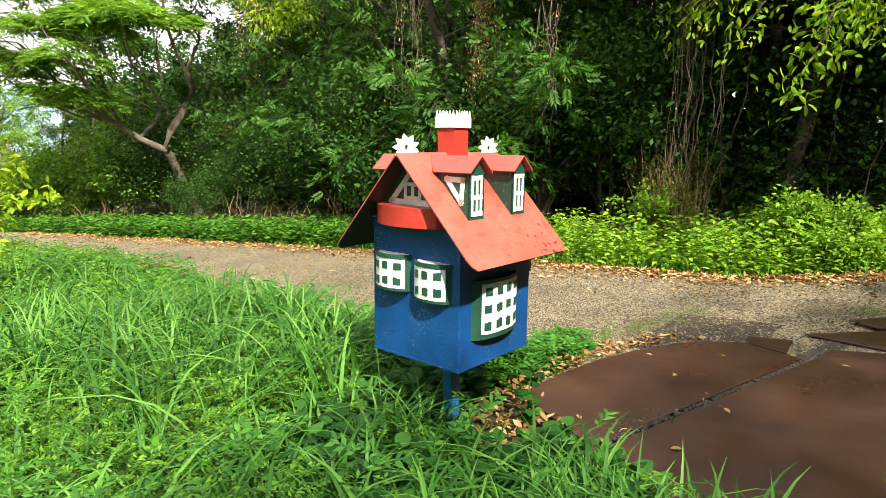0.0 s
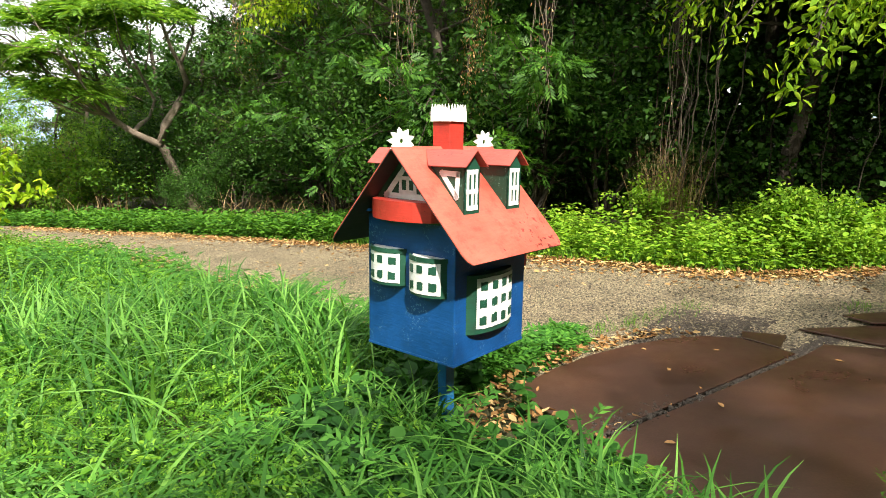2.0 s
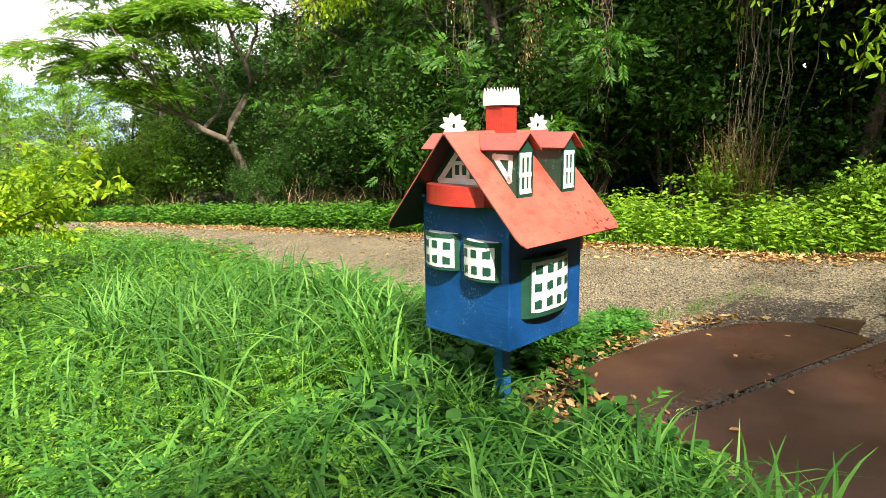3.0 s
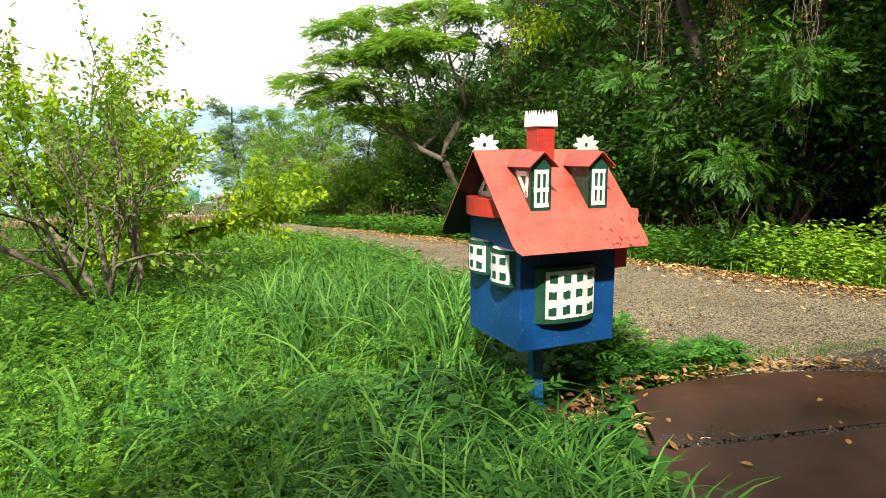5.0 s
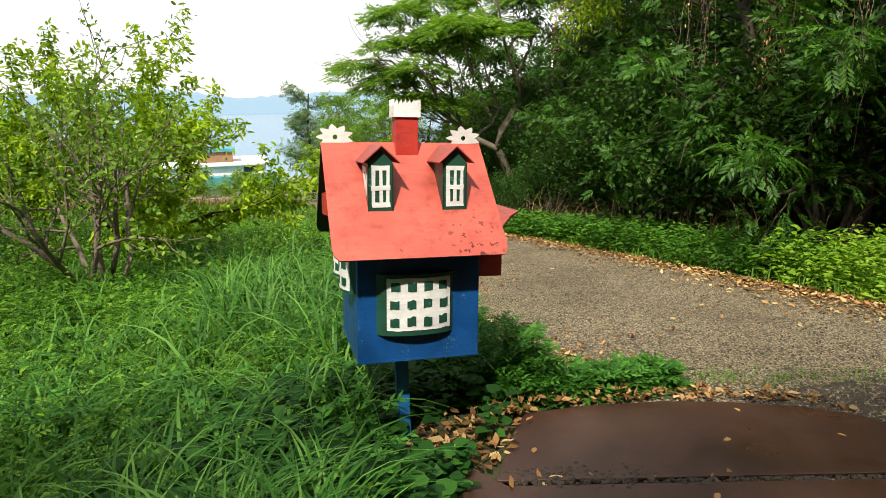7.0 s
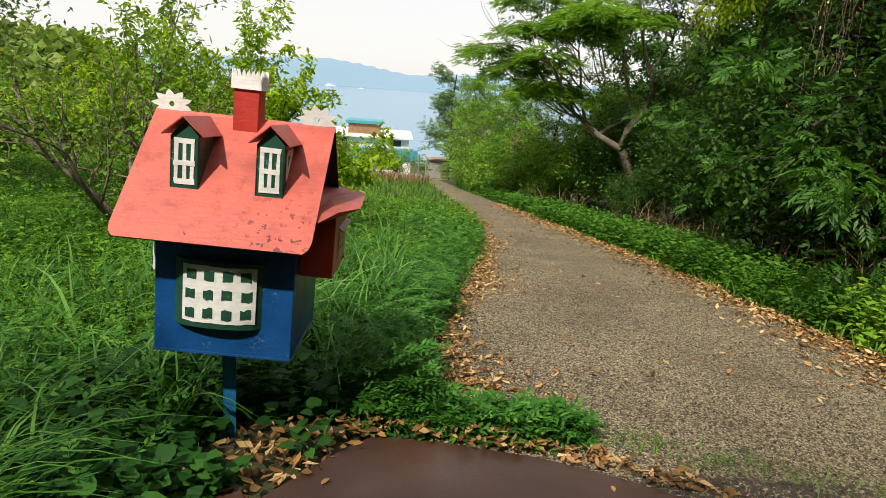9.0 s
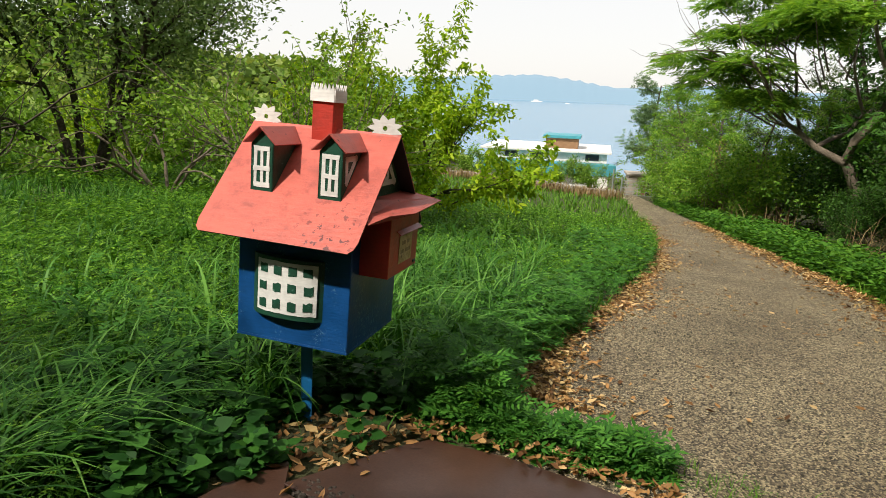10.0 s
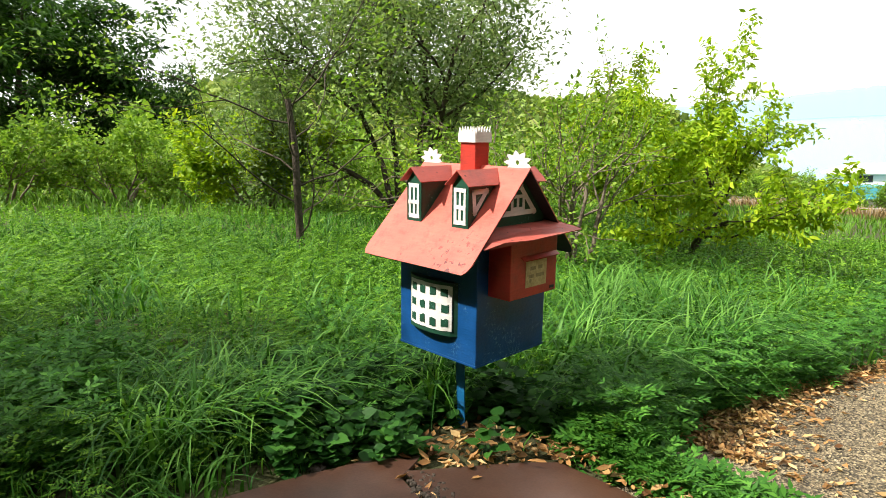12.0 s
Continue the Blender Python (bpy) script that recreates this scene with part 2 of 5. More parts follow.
def slab(outline, normal, thick, bm=None):
    """A flat plate: outline of 3D points, pushed along normal by thick."""
    bm = bm or bmesh.new()
    n = Vector(normal).normalized() * thick
    a = [bm.verts.new(Vector(p)) for p in outline]
    b = [bm.verts.new(Vector(p) + n) for p in outline]
    bm.faces.new(a[::-1])
    bm.faces.new(b)
    for i in range(len(a)):
        j = (i + 1) % len(a)
        bm.faces.new((a[i], a[j], b[j], b[i]))
    return bm


def tube(points, radii, sides=7):
    """Verts and quads of a tapered tube along points."""
    pts = np.asarray(points, float)
    tang = np.gradient(pts, axis=0)
    tang /= np.linalg.norm(tang, axis=1)[:, None] + 1e-9
    ref = np.where(np.abs(tang[:, 2:3]) > 0.9, [[1.0, 0, 0]], [[0, 0, 1.0]])
    u = np.cross(tang, ref)
    u /= np.linalg.norm(u, axis=1)[:, None] + 1e-9
    w = np.cross(tang, u)
    ang = np.linspace(0, 2 * np.pi, sides, endpoint=False)
    ring = u[:, None] * np.cos(ang)[None, :, None] + w[:, None] * np.sin(ang)[None, :, None]
    v = pts[:, None] + ring * np.asarray(radii)[:, None, None]
    n = len(pts)
    q = [(i * sides + j, i * sides + (j + 1) % sides, (i + 1) * sides + (j + 1) % sides, (i + 1) * sides + j) for i in range(n - 1) for j in range(sides)]
    return v.reshape(-1, 3), np.array(q)


def join(pieces):
    vs, qs, o = [], [], 0
    for v, q in pieces:
        vs.append(v)
        qs.append(np.asarray(q) + o)
        o += len(v)
    return np.concatenate(vs), np.concatenate(qs)


def unit(a):
    return a / (np.linalg.norm(a, axis=-1, keepdims=True) + 1e-9)


def spread(template, quads, origin, direction, normal, length, width=None):
    """Many copies of a small template (x along direction, y across, z along normal)."""
    t = np.asarray(template, float)
    d = unit(direction)
    s = unit(np.cross(normal, d))
    n = np.cross(d, s)
    length = np.asarray(length)[:, None, None]
    width = length if width is None else np.asarray(width)[:, None, None]
    v = origin[:, None] + d[:, None] * t[None, :, 0:1] * length + s[:, None] * t[None, :, 1:2] * width + n[:, None] * t[None, :, 2:3] * width
    k = len(t)
    q = np.asarray(quads)[None] + (np.arange(len(origin)) * k)[:, None, None]
    return v.reshape(-1, 3), q.reshape(-1, q.shape[-1])


DIAMOND = ([(0, 0, 0), (0.42, -0.5, 0.14), (1, 0, -0.08), (0.42, 0.5, 0.14)], [(0, 1, 2, 3)])
OVAL = ([(0, 0, 0), (0.28, -0.45, 0.12), (0.68, -0.4, 0.08), (1, 0, -0.15), (0.68, 0.4, 0.08), (0.28, 0.45, 0.12)], [(0, 1, 2, 3), (0, 3, 4, 5)])
CURL = ([(0, 0, 0.05), (0.28, -0.40, 0.34), (0.68, -0.34, 0.30), (1, 0, 0.45), (0.68, 0.34, 0.22), (0.28, 0.40, 0.36), (0.5, 0.02, -0.02)], [(0, 1, 2, 6), (6, 2, 3, 4), (0, 6, 4, 5)])
OVAL2 = ([(0, 0, 0), (0.22, -0.2, 0.06), (0.6, -0.22, 0.05), (1, 0, -0.16), (0.6, 0.22, 0.05), (0.22, 0.2, 0.06)], [(0, 1, 2, 3), (0, 3, 4, 5)])
HEART = ([(0, 0, 0), (-0.16, -0.3, 0.05), (0.2, -0.55, 0.1), (0.62, -0.38, 0.04), (1, 0, -0.12), (0.62, 0.38, 0.04), (0.2, 0.55, 0.1), (-0.16, 0.3, 0.05)],
         [(0, 1, 2, 3), (0, 3, 4, 5), (0, 5, 6, 7)])


def fern_template(pairs=5):
    """A cut, feathery leaf: pairs of pointed leaflets along a midrib."""
    v, q = [], []
    def leaflet(x, ang, ln, w):
        c, s = math.cos(ang), math.sin(ang)
        o = len(v)
        for a, b, z in ((0, 0, 0), (0.45, -0.5 * w, 0.05), (1, 0, -0.05), (0.45, 0.5 * w, 0.05)):
            v.append((x + (a * c) * ln - b * s * ln, a * s * ln + b * c * ln, z * ln - 0.12 * x * x))
        q.append((o, o + 1, o + 2, o + 3))
    for i in range(pairs):
        x = 0.18 + 0.62 * i / (pairs - 1)
        ln = 0.42 * math.sin(math.pi * (0.25 + 0.6 * i / pairs)) + 0.06
        leaflet(x, 0.8, ln, 0.36)
        leaflet(x, -0.8, ln, 0.36)
    leaflet(0.66, 0, 0.36, 0.40)
    leaflet(0.0, 0, 0.85, 0.05)
    return v, q


FERN = fern_template(3)


def vetch_template(pairs=5):
    """A fine pinnate leaf: narrow leaflets in pairs, each one face."""
    v, q = [], []
    for i in range(pairs * 2 + 1):
        x = 0.12 + 0.76 * (i // 2) / pairs
        a = 0.0 if i == pairs * 2 else (1.05 if i % 2 else -1.05)
        ln = 0.27 + 0.13 * math.sin(math.pi * x)
        c, s = math.cos(a), math.sin(a)
        o = len(v)
        v += [(x, 0, -0.15 * x * x), (x + ln * (0.55 * c - 0.3 * s), ln * (0.55 * s + 0.3 * c), 0.03 - 0.15 * x * x), (x + ln * (c + 0.06 * s), ln * (s - 0.06 * c), -0.2 * x * x)]
        q.append((o, o + 1, o + 2))
    return v, q


VETCH = vetch_template(4)


def pinnate_template(pairs=4):
    """A long compound leaf: pointed leaflets in drooping pairs."""
    v, q = [], []
    for i in range(pairs * 2 + 1):
        x = 0.2 + 0.62 * (i // 2) / pairs
        a = 0.0 if i == pairs * 2 else (0.85 if i % 2 else -0.85)
        ln = 0.34 + 0.1 * math.sin(math.pi * x)
        c, s = math.cos(a), math.sin(a)
        o = len(v)
        for b, w, z in ((0, 0, 0.0), (0.4, -0.15, 0.05), (1, 0, -0.14), (0.4, 0.15, 0.05)):
            v.append((x + ln * (b * c - w * s), ln * (b * s + w * c), z * ln - 0.2 * x * x))
        q.append((o, o + 1, o + 2, o + 3))
    return v, q


PINNATE = pinnate_template(4)


# ---- the lie of the land ----
def lie(x, y):
    x, y = np.asarray(x, float), np.asarray(y, float)
    z = 0.09 - 0.115 * np.maximum(y, -3.0) - 0.03 * np.clip(x, -2, 6)
    z = z + np.where(x > 6.2, 0.12 * np.minimum(x - 6.2, 12), 0) * np.clip((32 - y) / 20, 0, 1)
    z = z + 0.06 * np.clip(-1.0 - x, 0, 6)
    return np.maximum(z, -36.0) + 0.010 * np.sin(x * 2.1) * np.cos(y * 1.7)


def road_left(y):
    return np.interp(y, [-30, -3, 0.3, 1.35, 2.9, 6.2, 8.3, 10.9, 15, 26, 40, 70], [0.2, 0.3, 1.1, 1.0, 1.3, 1.88, 2.04, 2.10, 1.93, 1.5, 0.6, -4])


def road_right(y):
    return np.interp(y, [-30, -3, -1.0, 0.15, 1.0, 2.0, 7, 12.9, 18.9, 28, 40, 70], [6.3, 6.2, 5.3, 4.5, 4.6, 4.6, 4.5, 4.0, 3.55, 2.8, 1.9, -2])


def sheet(xs, ys, height):
    X, Y = np.meshgrid(xs, ys)
    Z = height(X, Y)
    v = np.stack([X, Y, Z], -1).reshape(-1, 3)
    nx = len(xs)
    i = np.arange((len(ys) - 1) * (nx - 1))
    r, c = i // (nx - 1), i % (nx - 1)
    b = r * nx + c
    return v, np.stack([b, b + 1, b + 1 + nx, b + nx], -1)


gx = np.concatenate([np.linspace(-400, -30, 25), np.linspace(-28, -6, 23), np.linspace(-5.8, 8, 56), np.linspace(9, 40, 32), np.linspace(50, 400, 15)])
gy = np.concatenate([np.linspace(-120, -10, 15), np.linspace(-9, 12, 85), np.linspace(12.5, 60, 60), np.linspace(64, 420, 60)])
ground = np_part("ground", np_mesh("ground", *sheet(gx, gy, lie), SOIL, True))
tagged(ground, "grassy soil slope falling towards the sea", "ground", kind="structure")

ry = np.concatenate([np.linspace(-14, 12, 120), np.linspace(12.4, 70, 120)])
rs = np.linspace(0, 1, 9)
RX = road_left(ry)[:, None] * (1 - rs) + road_right(ry)[:, None] * rs
RX = RX + (rng.normal(0, 0.025, RX.shape) * (np.abs(rs - 0.5) > 0.4))
RY = np.repeat(ry[:, None], 9, 1)
RZ = lie(RX, RY) + 0.012 + 0.02 * (1 - (2 * rs - 1) ** 2)
i = np.arange((len(ry) - 1) * 8)
b = (i // 8) * 9 + i % 8
road = np_part("road", np_mesh("road", np.stack([RX, RY, RZ], -1), np.stack([b, b + 1, b + 10, b + 9], -1), ROAD, True))
tagged(road, "worn grey-brown chip-seal lane running downhill to the sea", "road", kind="structure")

WATER, wtree, wp = material("sea_water")
wp.inputs["Base Color"].default_value = (0.10, 0.24, 0.36, 1)
wp.inputs["Roughness"].default_value = 0.25
bump(wtree, wp, noise_of(wtree, coords(wtree), 0.08, 4), 0.3, 0.5)
water = np_part("water", np_mesh("water", *sheet(np.linspace(-4000, 4000, 10), np.linspace(150, 4700, 10), lambda x, y: x * 0 - 30.0), WATER))
tagged(water, "pale blue calm sea bay", "sea", kind="structure")


# ---- the painted house letterbox ----
def build_house():
    house = new("house_letterbox")
    house.matrix_basis = pose(0, 0, 0.531, -2.5, 2.5, 0)
    tagged(house, "blue painted metal house letterbox with red gabled roof on a post", "letterbox")
    W, D, H = 0.50, 0.485, 0.575
    RY, RZ = 0.245, 0.855          # ridge
    EF, EB, EZ = -0.148, 0.618, 0.443   # front and back eaves
    X0, X1 = -0.105, 0.572
    part("body", box(0, W, 0, D, 0, H, 0.005), BLUE, house)
    # rim of the base plate
    part("base_rim", box(-0.0015, W + 0.0015, -0.0015, D + 0.0015, -0.006, 0.004, 0.001), BLUE, house)
    # roof sheets, with rounded lower corners
    def roof(ey, name):
        sl = Vector((0, RY - ey, RZ - EZ))
        def at(x, f):
            return (x, ey + sl.y * f, EZ + sl.z * f)
        o = [at(X0, 1), at(X0, 0.09), at(X0 + 0.007, 0.035), at(X0 + 0.025, 0.0), at(X1 - 0.025, 0.0), at(X1 - 0.007, 0.035), at(X1, 0.09), at(X1, 1)]
        n = Vector((0, -(RZ - EZ), (RY - ey)))
        n = n if n.z > 0 else -n
        ob = part(name, slab(o, n, 0.004), RED, house)
        # thin near-black sheet below the red panel
        low = part("lining", slab([(x, y, z) for x, y, z in o], -n, 0.003), UNDER, ob, "near-black underside of the roof sheet")
        return ob
    roof(EF, "roof_panel")
    roof(EB, "roof_panel")
    part("ridge_cap", slab([(X0, RY - 0.012, RZ - 0.008), (X0, RY, RZ + 0.008), (X0, RY + 0.012, RZ - 0.008)], (1, 0, 0), X1 - X0), RED, house)
    # gable walls with painted timbering
    def strip(pts, x, side, w):
        """White brush lines joining points on a gable plane."""
        bm = bmesh.new()
        for (y0, z0), (y1, z1) in pts:
            d = Vector((0, y1 - y0, z1 - z0)).normalized() * (w * 0.5)
            n = Vector((0, -d.z, d.y))
            a, c = Vector((x, y0, z0)) - d, Vector((x, y1, z1)) + d
            slab([a - n, c - n * 0.9, c + n, a + n * 1.1], (side, 0, 0), 0.0022, bm)
        return bm
    for x, side in ((0.0, -1), (W, 1)):
        g = part("gable", slab([(x, 0.045, 0.56), (x, D - 0.045, 0.56), (x, D - 0.045, 0.648), (x, RY, 0.845), (x, 0.045, 0.648)], (side, 0, 0), 0.008), GREEN, house, "dark green gable wall")
        xx = x + side * 0.0085
        b0, b1, h0, h1 = 0.125, 0.365, 0.662, 0.775
        part("timbering", strip([((b0, h0), (b1, h0)), ((b0, h0), (0.225, h1)), ((b1, h0), (0.265, h1)), ((0.225, h1), (0.265, h1))], xx, side, 0.023), WHITE, g, "white painted timbering")
        part("gable_window", strip([((0.205, 0.68), (0.285, 0.68)), ((0.205, 0.735), (0.285, 0.735)), ((0.205, 0.68), (0.205, 0.735)), ((0.285, 0.68), (0.285, 0.735)), ((0.245, 0.68), (0.245, 0.735))], xx + side * 0.0006, side, 0.015), WHITE, g, "white painted window bars")
    # curved red band below the gable with painted windows
    def arc(c0, c1, bulge, n=12):
        out = []
        for k in range(n + 1):
            f = k / n
            out.append((c0 + (c1 - c0) * f, bulge * max(0.0, 1 - (2 * f - 1) ** 2) ** 0.6))
        return out
    o = [(-b, y, 0.572) for y, b in arc(0.05, 0.44, 0.105)]
    part("balcony_band", slab(o, (0, 0, 1), 0.078), RED2, house, "curved red balcony band")
    part("balcony_bar", box(-0.012, -0.004, 0.38, 0.53, 0.585, 0.595), BLUE, house)

    # bow windows
    def bow(axis, c0, c1, z0, z1, bulge, cols, rows, inset, top_lip):
        """axis 'x': on the left wall, along y; axis 'y': on the front wall, along x."""
        def P(c, b, z):
            return (-b, c, z) if axis == "x" else (c, -b, z)
        w = part("bow_window", slab([P(c, b, z0) for c, b in arc(c0, c1, bulge)], (0, 0, 1), z1 - z0), GREEN, house, "dark green bow window with white lattice")
        def depth(c):
            f = (c - c0) / (c1 - c0)
            return bulge * max(0.0, 1 - (2 * f - 1) ** 2) ** 0.6
        def curved(a0, a1, y0, y1, lift, thick, n, wob=0.0):
            bm = bmesh.new()
            rows_ = []
            for k in range(n + 1):
                c = a0 + (a1 - a0) * k / n
                d = depth(c) + lift
                jz0, jz1 = rng.normal(0, wob, 2)
                rows_.append([bm.verts.new(P(c, d, y0 + jz0)), bm.verts.new(P(c, d, y1 + jz1)), bm.verts.new(P(c, d - thick, y1 + jz1)), bm.verts.new(P(c, d - thick, y0 + jz0))])
            for r0, r1 in zip(rows_, rows_[1:]):
                for q in range(4):
                    bm.faces.new((r0[q], r1[q], r1[(q + 1) % 4], r0[(q + 1) % 4]))
            bm.faces.new(rows_[0])
            bm.faces.new(rows_[-1][::-1])
            return bm
        i0, i1, j0, j1 = inset
        a0, a1, b0, b1 = c0 + i0, c1 - i1, z0 + j0, z1 - j1
        part("lattice", curved(a0, a1, b0, b1, 0.0025, 0.004, 12, 0.0012), WHITE, w, "white painted lattice")
        pw, ph = (a1 - a0) / cols, (b1 - b0) / rows
        for r in range(rows):
            for c in range(cols):
                cx, cz = a0 + pw * (c + 0.5) + rng.normal(0, 0.002), b0 + ph * (r + 0.5) + rng.normal(0, 0.002)
                part("pane", curved(cx - pw * 0.27, cx + pw * 0.27, cz - ph * 0.25, cz + ph * 0.25, 0.0045, 0.003, 3, 0.002), GREEN, w)
        if top_lip:
            part("top_plate", slab([P(c, b * 0.86, z1 + 0.001) for c, b in arc(c0 + 0.012, c1 - 0.012, bulge)], (0, 0, 1), 0.003), WHITE, w, "white painted top plate")
            part("top_rim", curved(c0 - 0.004, c1 + 0.004, z1 - 0.014, z1 + 0.004, 0.005, 0.007, 12), GREEN, w)
        return w
    bow("y", 0.075, 0.388, 0.112, 0.358, 0.045, 4, 3, (0.036, 0.018, 0.022, 0.014), False)
    bow("x", 0.040, 0.232, 0.272, 0.428, 0.050, 3, 2, (0.014, 0.014, 0.012, 0.014), True)
    bow("x", 0.262, 0.458, 0.288, 0.440, 0.050, 3, 2, (0.014, 0.014, 0.012, 0.014), True)

    # chimney with a toothed white collar
    ch = part("chimney", box(0.196, 0.290, 0.198, 0.292, 0.76, 0.985, 0.003), RED2, house, "red square chimney")
    def toothed(p0, p1, n, z0, z1, zt, out):
        bm = bmesh.new()
        p0, p1, ou = Vector(p0), Vector(p1), Vector(out)
        o = [p0 + Vector((0, 0, z0)), p1 + Vector((0, 0, z0))]
        for k in range(n):
            f1, fm, f0 = 1 - k / n, 1 - (k + 0.5) / n, 1 - (k + 0.86) / n
            o += [p0.lerp(p1, f1) + Vector((0, 0, z1 + (0.006 if k else 0))), p0.lerp(p1, fm + 0.2 / n) + Vector((0, 0, zt - 0.012)), p0.lerp(p1, fm) + Vector((0, 0, zt)), p0.lerp(p1, fm - 0.2 / n) + Vector((0, 0, zt - 0.012))]
        o.append(p0 + Vector((0, 0, z1)))
        return slab(o, ou, 0.003, bm)
    cx0, cx1, cy0, cy1 = 0.190, 0.296, 0.192, 0.298
    for p0, p1, out in (((cx0, cy0, 0), (cx1, cy0, 0), (0, -1, 0)), ((cx0, cy1, 0), (cx1, cy1, 0), (0, 1, 0)), ((cx0, cy0, 0), (cx0, cy1, 0), (-1, 0, 0)), ((cx1, cy0, 0), (cx1, cy1, 0), (1, 0, 0))):
        part("collar", toothed(p0, p1, 6, 0.966, 1.004, 1.038, out), WHITE, ch, "white toothed collar")
    part("collar_plate", box(cx0, cx1, cy0, cy1, 0.967, 0.972), WHITE, ch)

    # sunburst finials on the ridge
    for xc in (-0.047, 0.500):
        bm = bmesh.new()
        zc, ro, ri, rh = 0.883, 0.078, 0.050, 0.010
        outer, inner = [], []
        n = 36
        for k in range(n + 1):
            th = radians(360) * k / n
            f = (k % 4) / 4
            r = ri + (ro - ri) * (1 - abs(2 * f - 1))
            outer.append((xc + r * math.cos(th), RY, max(zc + r * math.sin(th) * 0.68, 0.853)))
            inner.append((xc + rh * math.cos(th), RY, zc + rh * math.sin(th)))
        vs = [[bm.verts.new((x, y + d, z)) for x, y, z in ring] for d in (-0.002, 0.002) for ring in (outer, inner)]
        for k in range(n):
            bm.faces.new((vs[0][k], vs[0][k + 1], vs[1][k + 1], vs[1][k]))
            bm.faces.new((vs[2][k], vs[3][k], vs[3][k + 1], vs[2][k + 1]))
            bm.faces.new((vs[0][k], vs[2][k], vs[2][k + 1], vs[0][k + 1]))
            bm.faces.new((vs[1][k], vs[1][k + 1], vs[3][k + 1], vs[3][k]))
        part("finial", bm, WHITE, house, "white sunburst ridge ornament")

    # dormers on both slopes
    def dormer(xc, back, vee):
        s = -1 if back else 1
        def Q(x, y, z):
            return (x, RY + (y - RY) * s, z)
        hw, zb, ze, zp = 0.049, 0.600, 0.785, 0.850
        dm = part("dormer", slab([Q(xc - hw, 0.0, zb), Q(xc + hw, 0.0, zb), Q(xc + hw, 0.0, ze), Q(xc, 0.0, zp - 0.012), Q(xc - hw, 0.0, ze)], (0, s, 0), 0.006), GREEN, house, "dark green dormer with white window")
        for sx in (-1, 1):
            x = xc + sx * hw
            part("cheek", slab([Q(x, 0.0, zb), Q(x, 0.0, ze), Q(x, 0.178, ze)], (-sx, 0, 0), 0.005), GREEN, dm)
            ov, ez = hw + 0.022, 0.786
            part("dormer_roof", slab([Q(xc, -0.024, zp), Q(xc + sx * ov, -0.024, ez), Q(xc + sx * ov, 0.165, ez), Q(xc, 0.24, zp)], (sx * 0.6, 0, 1), 0.004), RED3, dm, "weathered dull red dormer roof")
            if sx == vee:
                bm = bmesh.new()
                xx = x + sx * 0.0006
                tri = [(0.030, 0.760), (0.112, 0.762), (0.038, 0.672)]
                for (ya, za), (yb, zb2) in zip(tri, tri[1:] + tri[:1]):
                    d = Vector((0, yb - ya, zb2 - za)).normalized() * 0.0105
                    n = Vector((0, -d.z, d.y))
                    pts = [Vector(Q(xx, ya, za)) - d - n, Vector(Q(xx, yb, zb2)) + d - n, Vector(Q(xx, yb, zb2)) + d + n, Vector(Q(xx, ya, za)) - d + n]
                    slab(pts, (sx, 0, 0), 0.002, bm)
                part("painted_vee", bm, WHITE, dm, "white painted triangle")
        fw, z0, z1 = 0.035, 0.620, 0.776
        bars = [(-fw, -fw + 0.014, z0, z1), (fw - 0.015, fw, z0, z1), (-0.006, 0.006, z0, z1), (-fw, fw, z0, z0 + 0.016), (-fw, fw, z1 - 0.016, z1), (-fw, fw, (z0 + z1) / 2 - 0.014, (z0 + z1) / 2 + 0.004)]
        bm = bmesh.new()
        for k, (xa, xb, za, zb2) in enumerate(bars):
            j = rng.uniform(-0.0028, 0.0028, 8)
            o = [(xa + j[0], za + j[1]), ((xa + xb) / 2, za + j[2] * 0.6), (xb + j[3], za + j[4]), (xb + j[5], zb2 + j[6]), ((xa + xb) / 2, zb2 - j[2] * 0.6), (xa + j[7], zb2 + j[0])]
            slab([Q(xc + x, 0.0004, z) for x, z in o], (0, -s, 0), 0.0026 + k * 0.0003, bm)
        part("dormer_window", bm, WHITE, dm, "white painted window bars")
    for back in (False, True):
        dormer(0.096, back, -1)
        dormer(0.391, back, 1)

    # red post box on the far gable, under a sheet canopy
    bx = part("post_box", box(W, 0.624, 0.068, 0.395, 0.310, 0.56, 0.004), RED2, house, "red metal post box")
    part("flap", slab([(0.625, 0.13, 0.492), (0.625, 0.385, 0.492), (0.645, 0.385, 0.478), (0.645, 0.13, 0.478)], (0.5, 0, 0.7), 0.003), RED2, bx, "red slot flap")
    notice = part("notice", box(0.6245, 0.6265, 0.17, 0.317, 0.352, 0.467), PAPER, bx, "yellowed paper notice with faded writing")
    for zz, y0, y1 in ((0.435, 0.20, 0.24), (0.435, 0.255, 0.285), (0.400, 0.19, 0.225), (0.400, 0.24, 0.30), (0.380, 0.195, 0.21)):
        part("writing", box(0.6266, 0.6272, y0, y1, zz - 0.008, zz + 0.008), INK, notice)
    part("keyhole", box(0.6245, 0.63, 0.345, 0.375, 0.325, 0.338, 0.002), UNDER, bx)
    part("canopy", slab([(0.495, 0.02, 0.612), (0.495, 0.485, 0.612), (0.65, 0.492, 0.592), (0.688, 0.49, 0.584), (0.705, 0.10, 0.578), (0.635, 0.015, 0.568), (0.578, -0.045, 0.536), (0.50, -0.03, 0.555)], (0.2, 0, 1), 0.004), RED3, house, "red sheet canopy with worn edge")
    # post: folded steel strip
    bm = bmesh.new()
    px, py = 0.215, 0.215
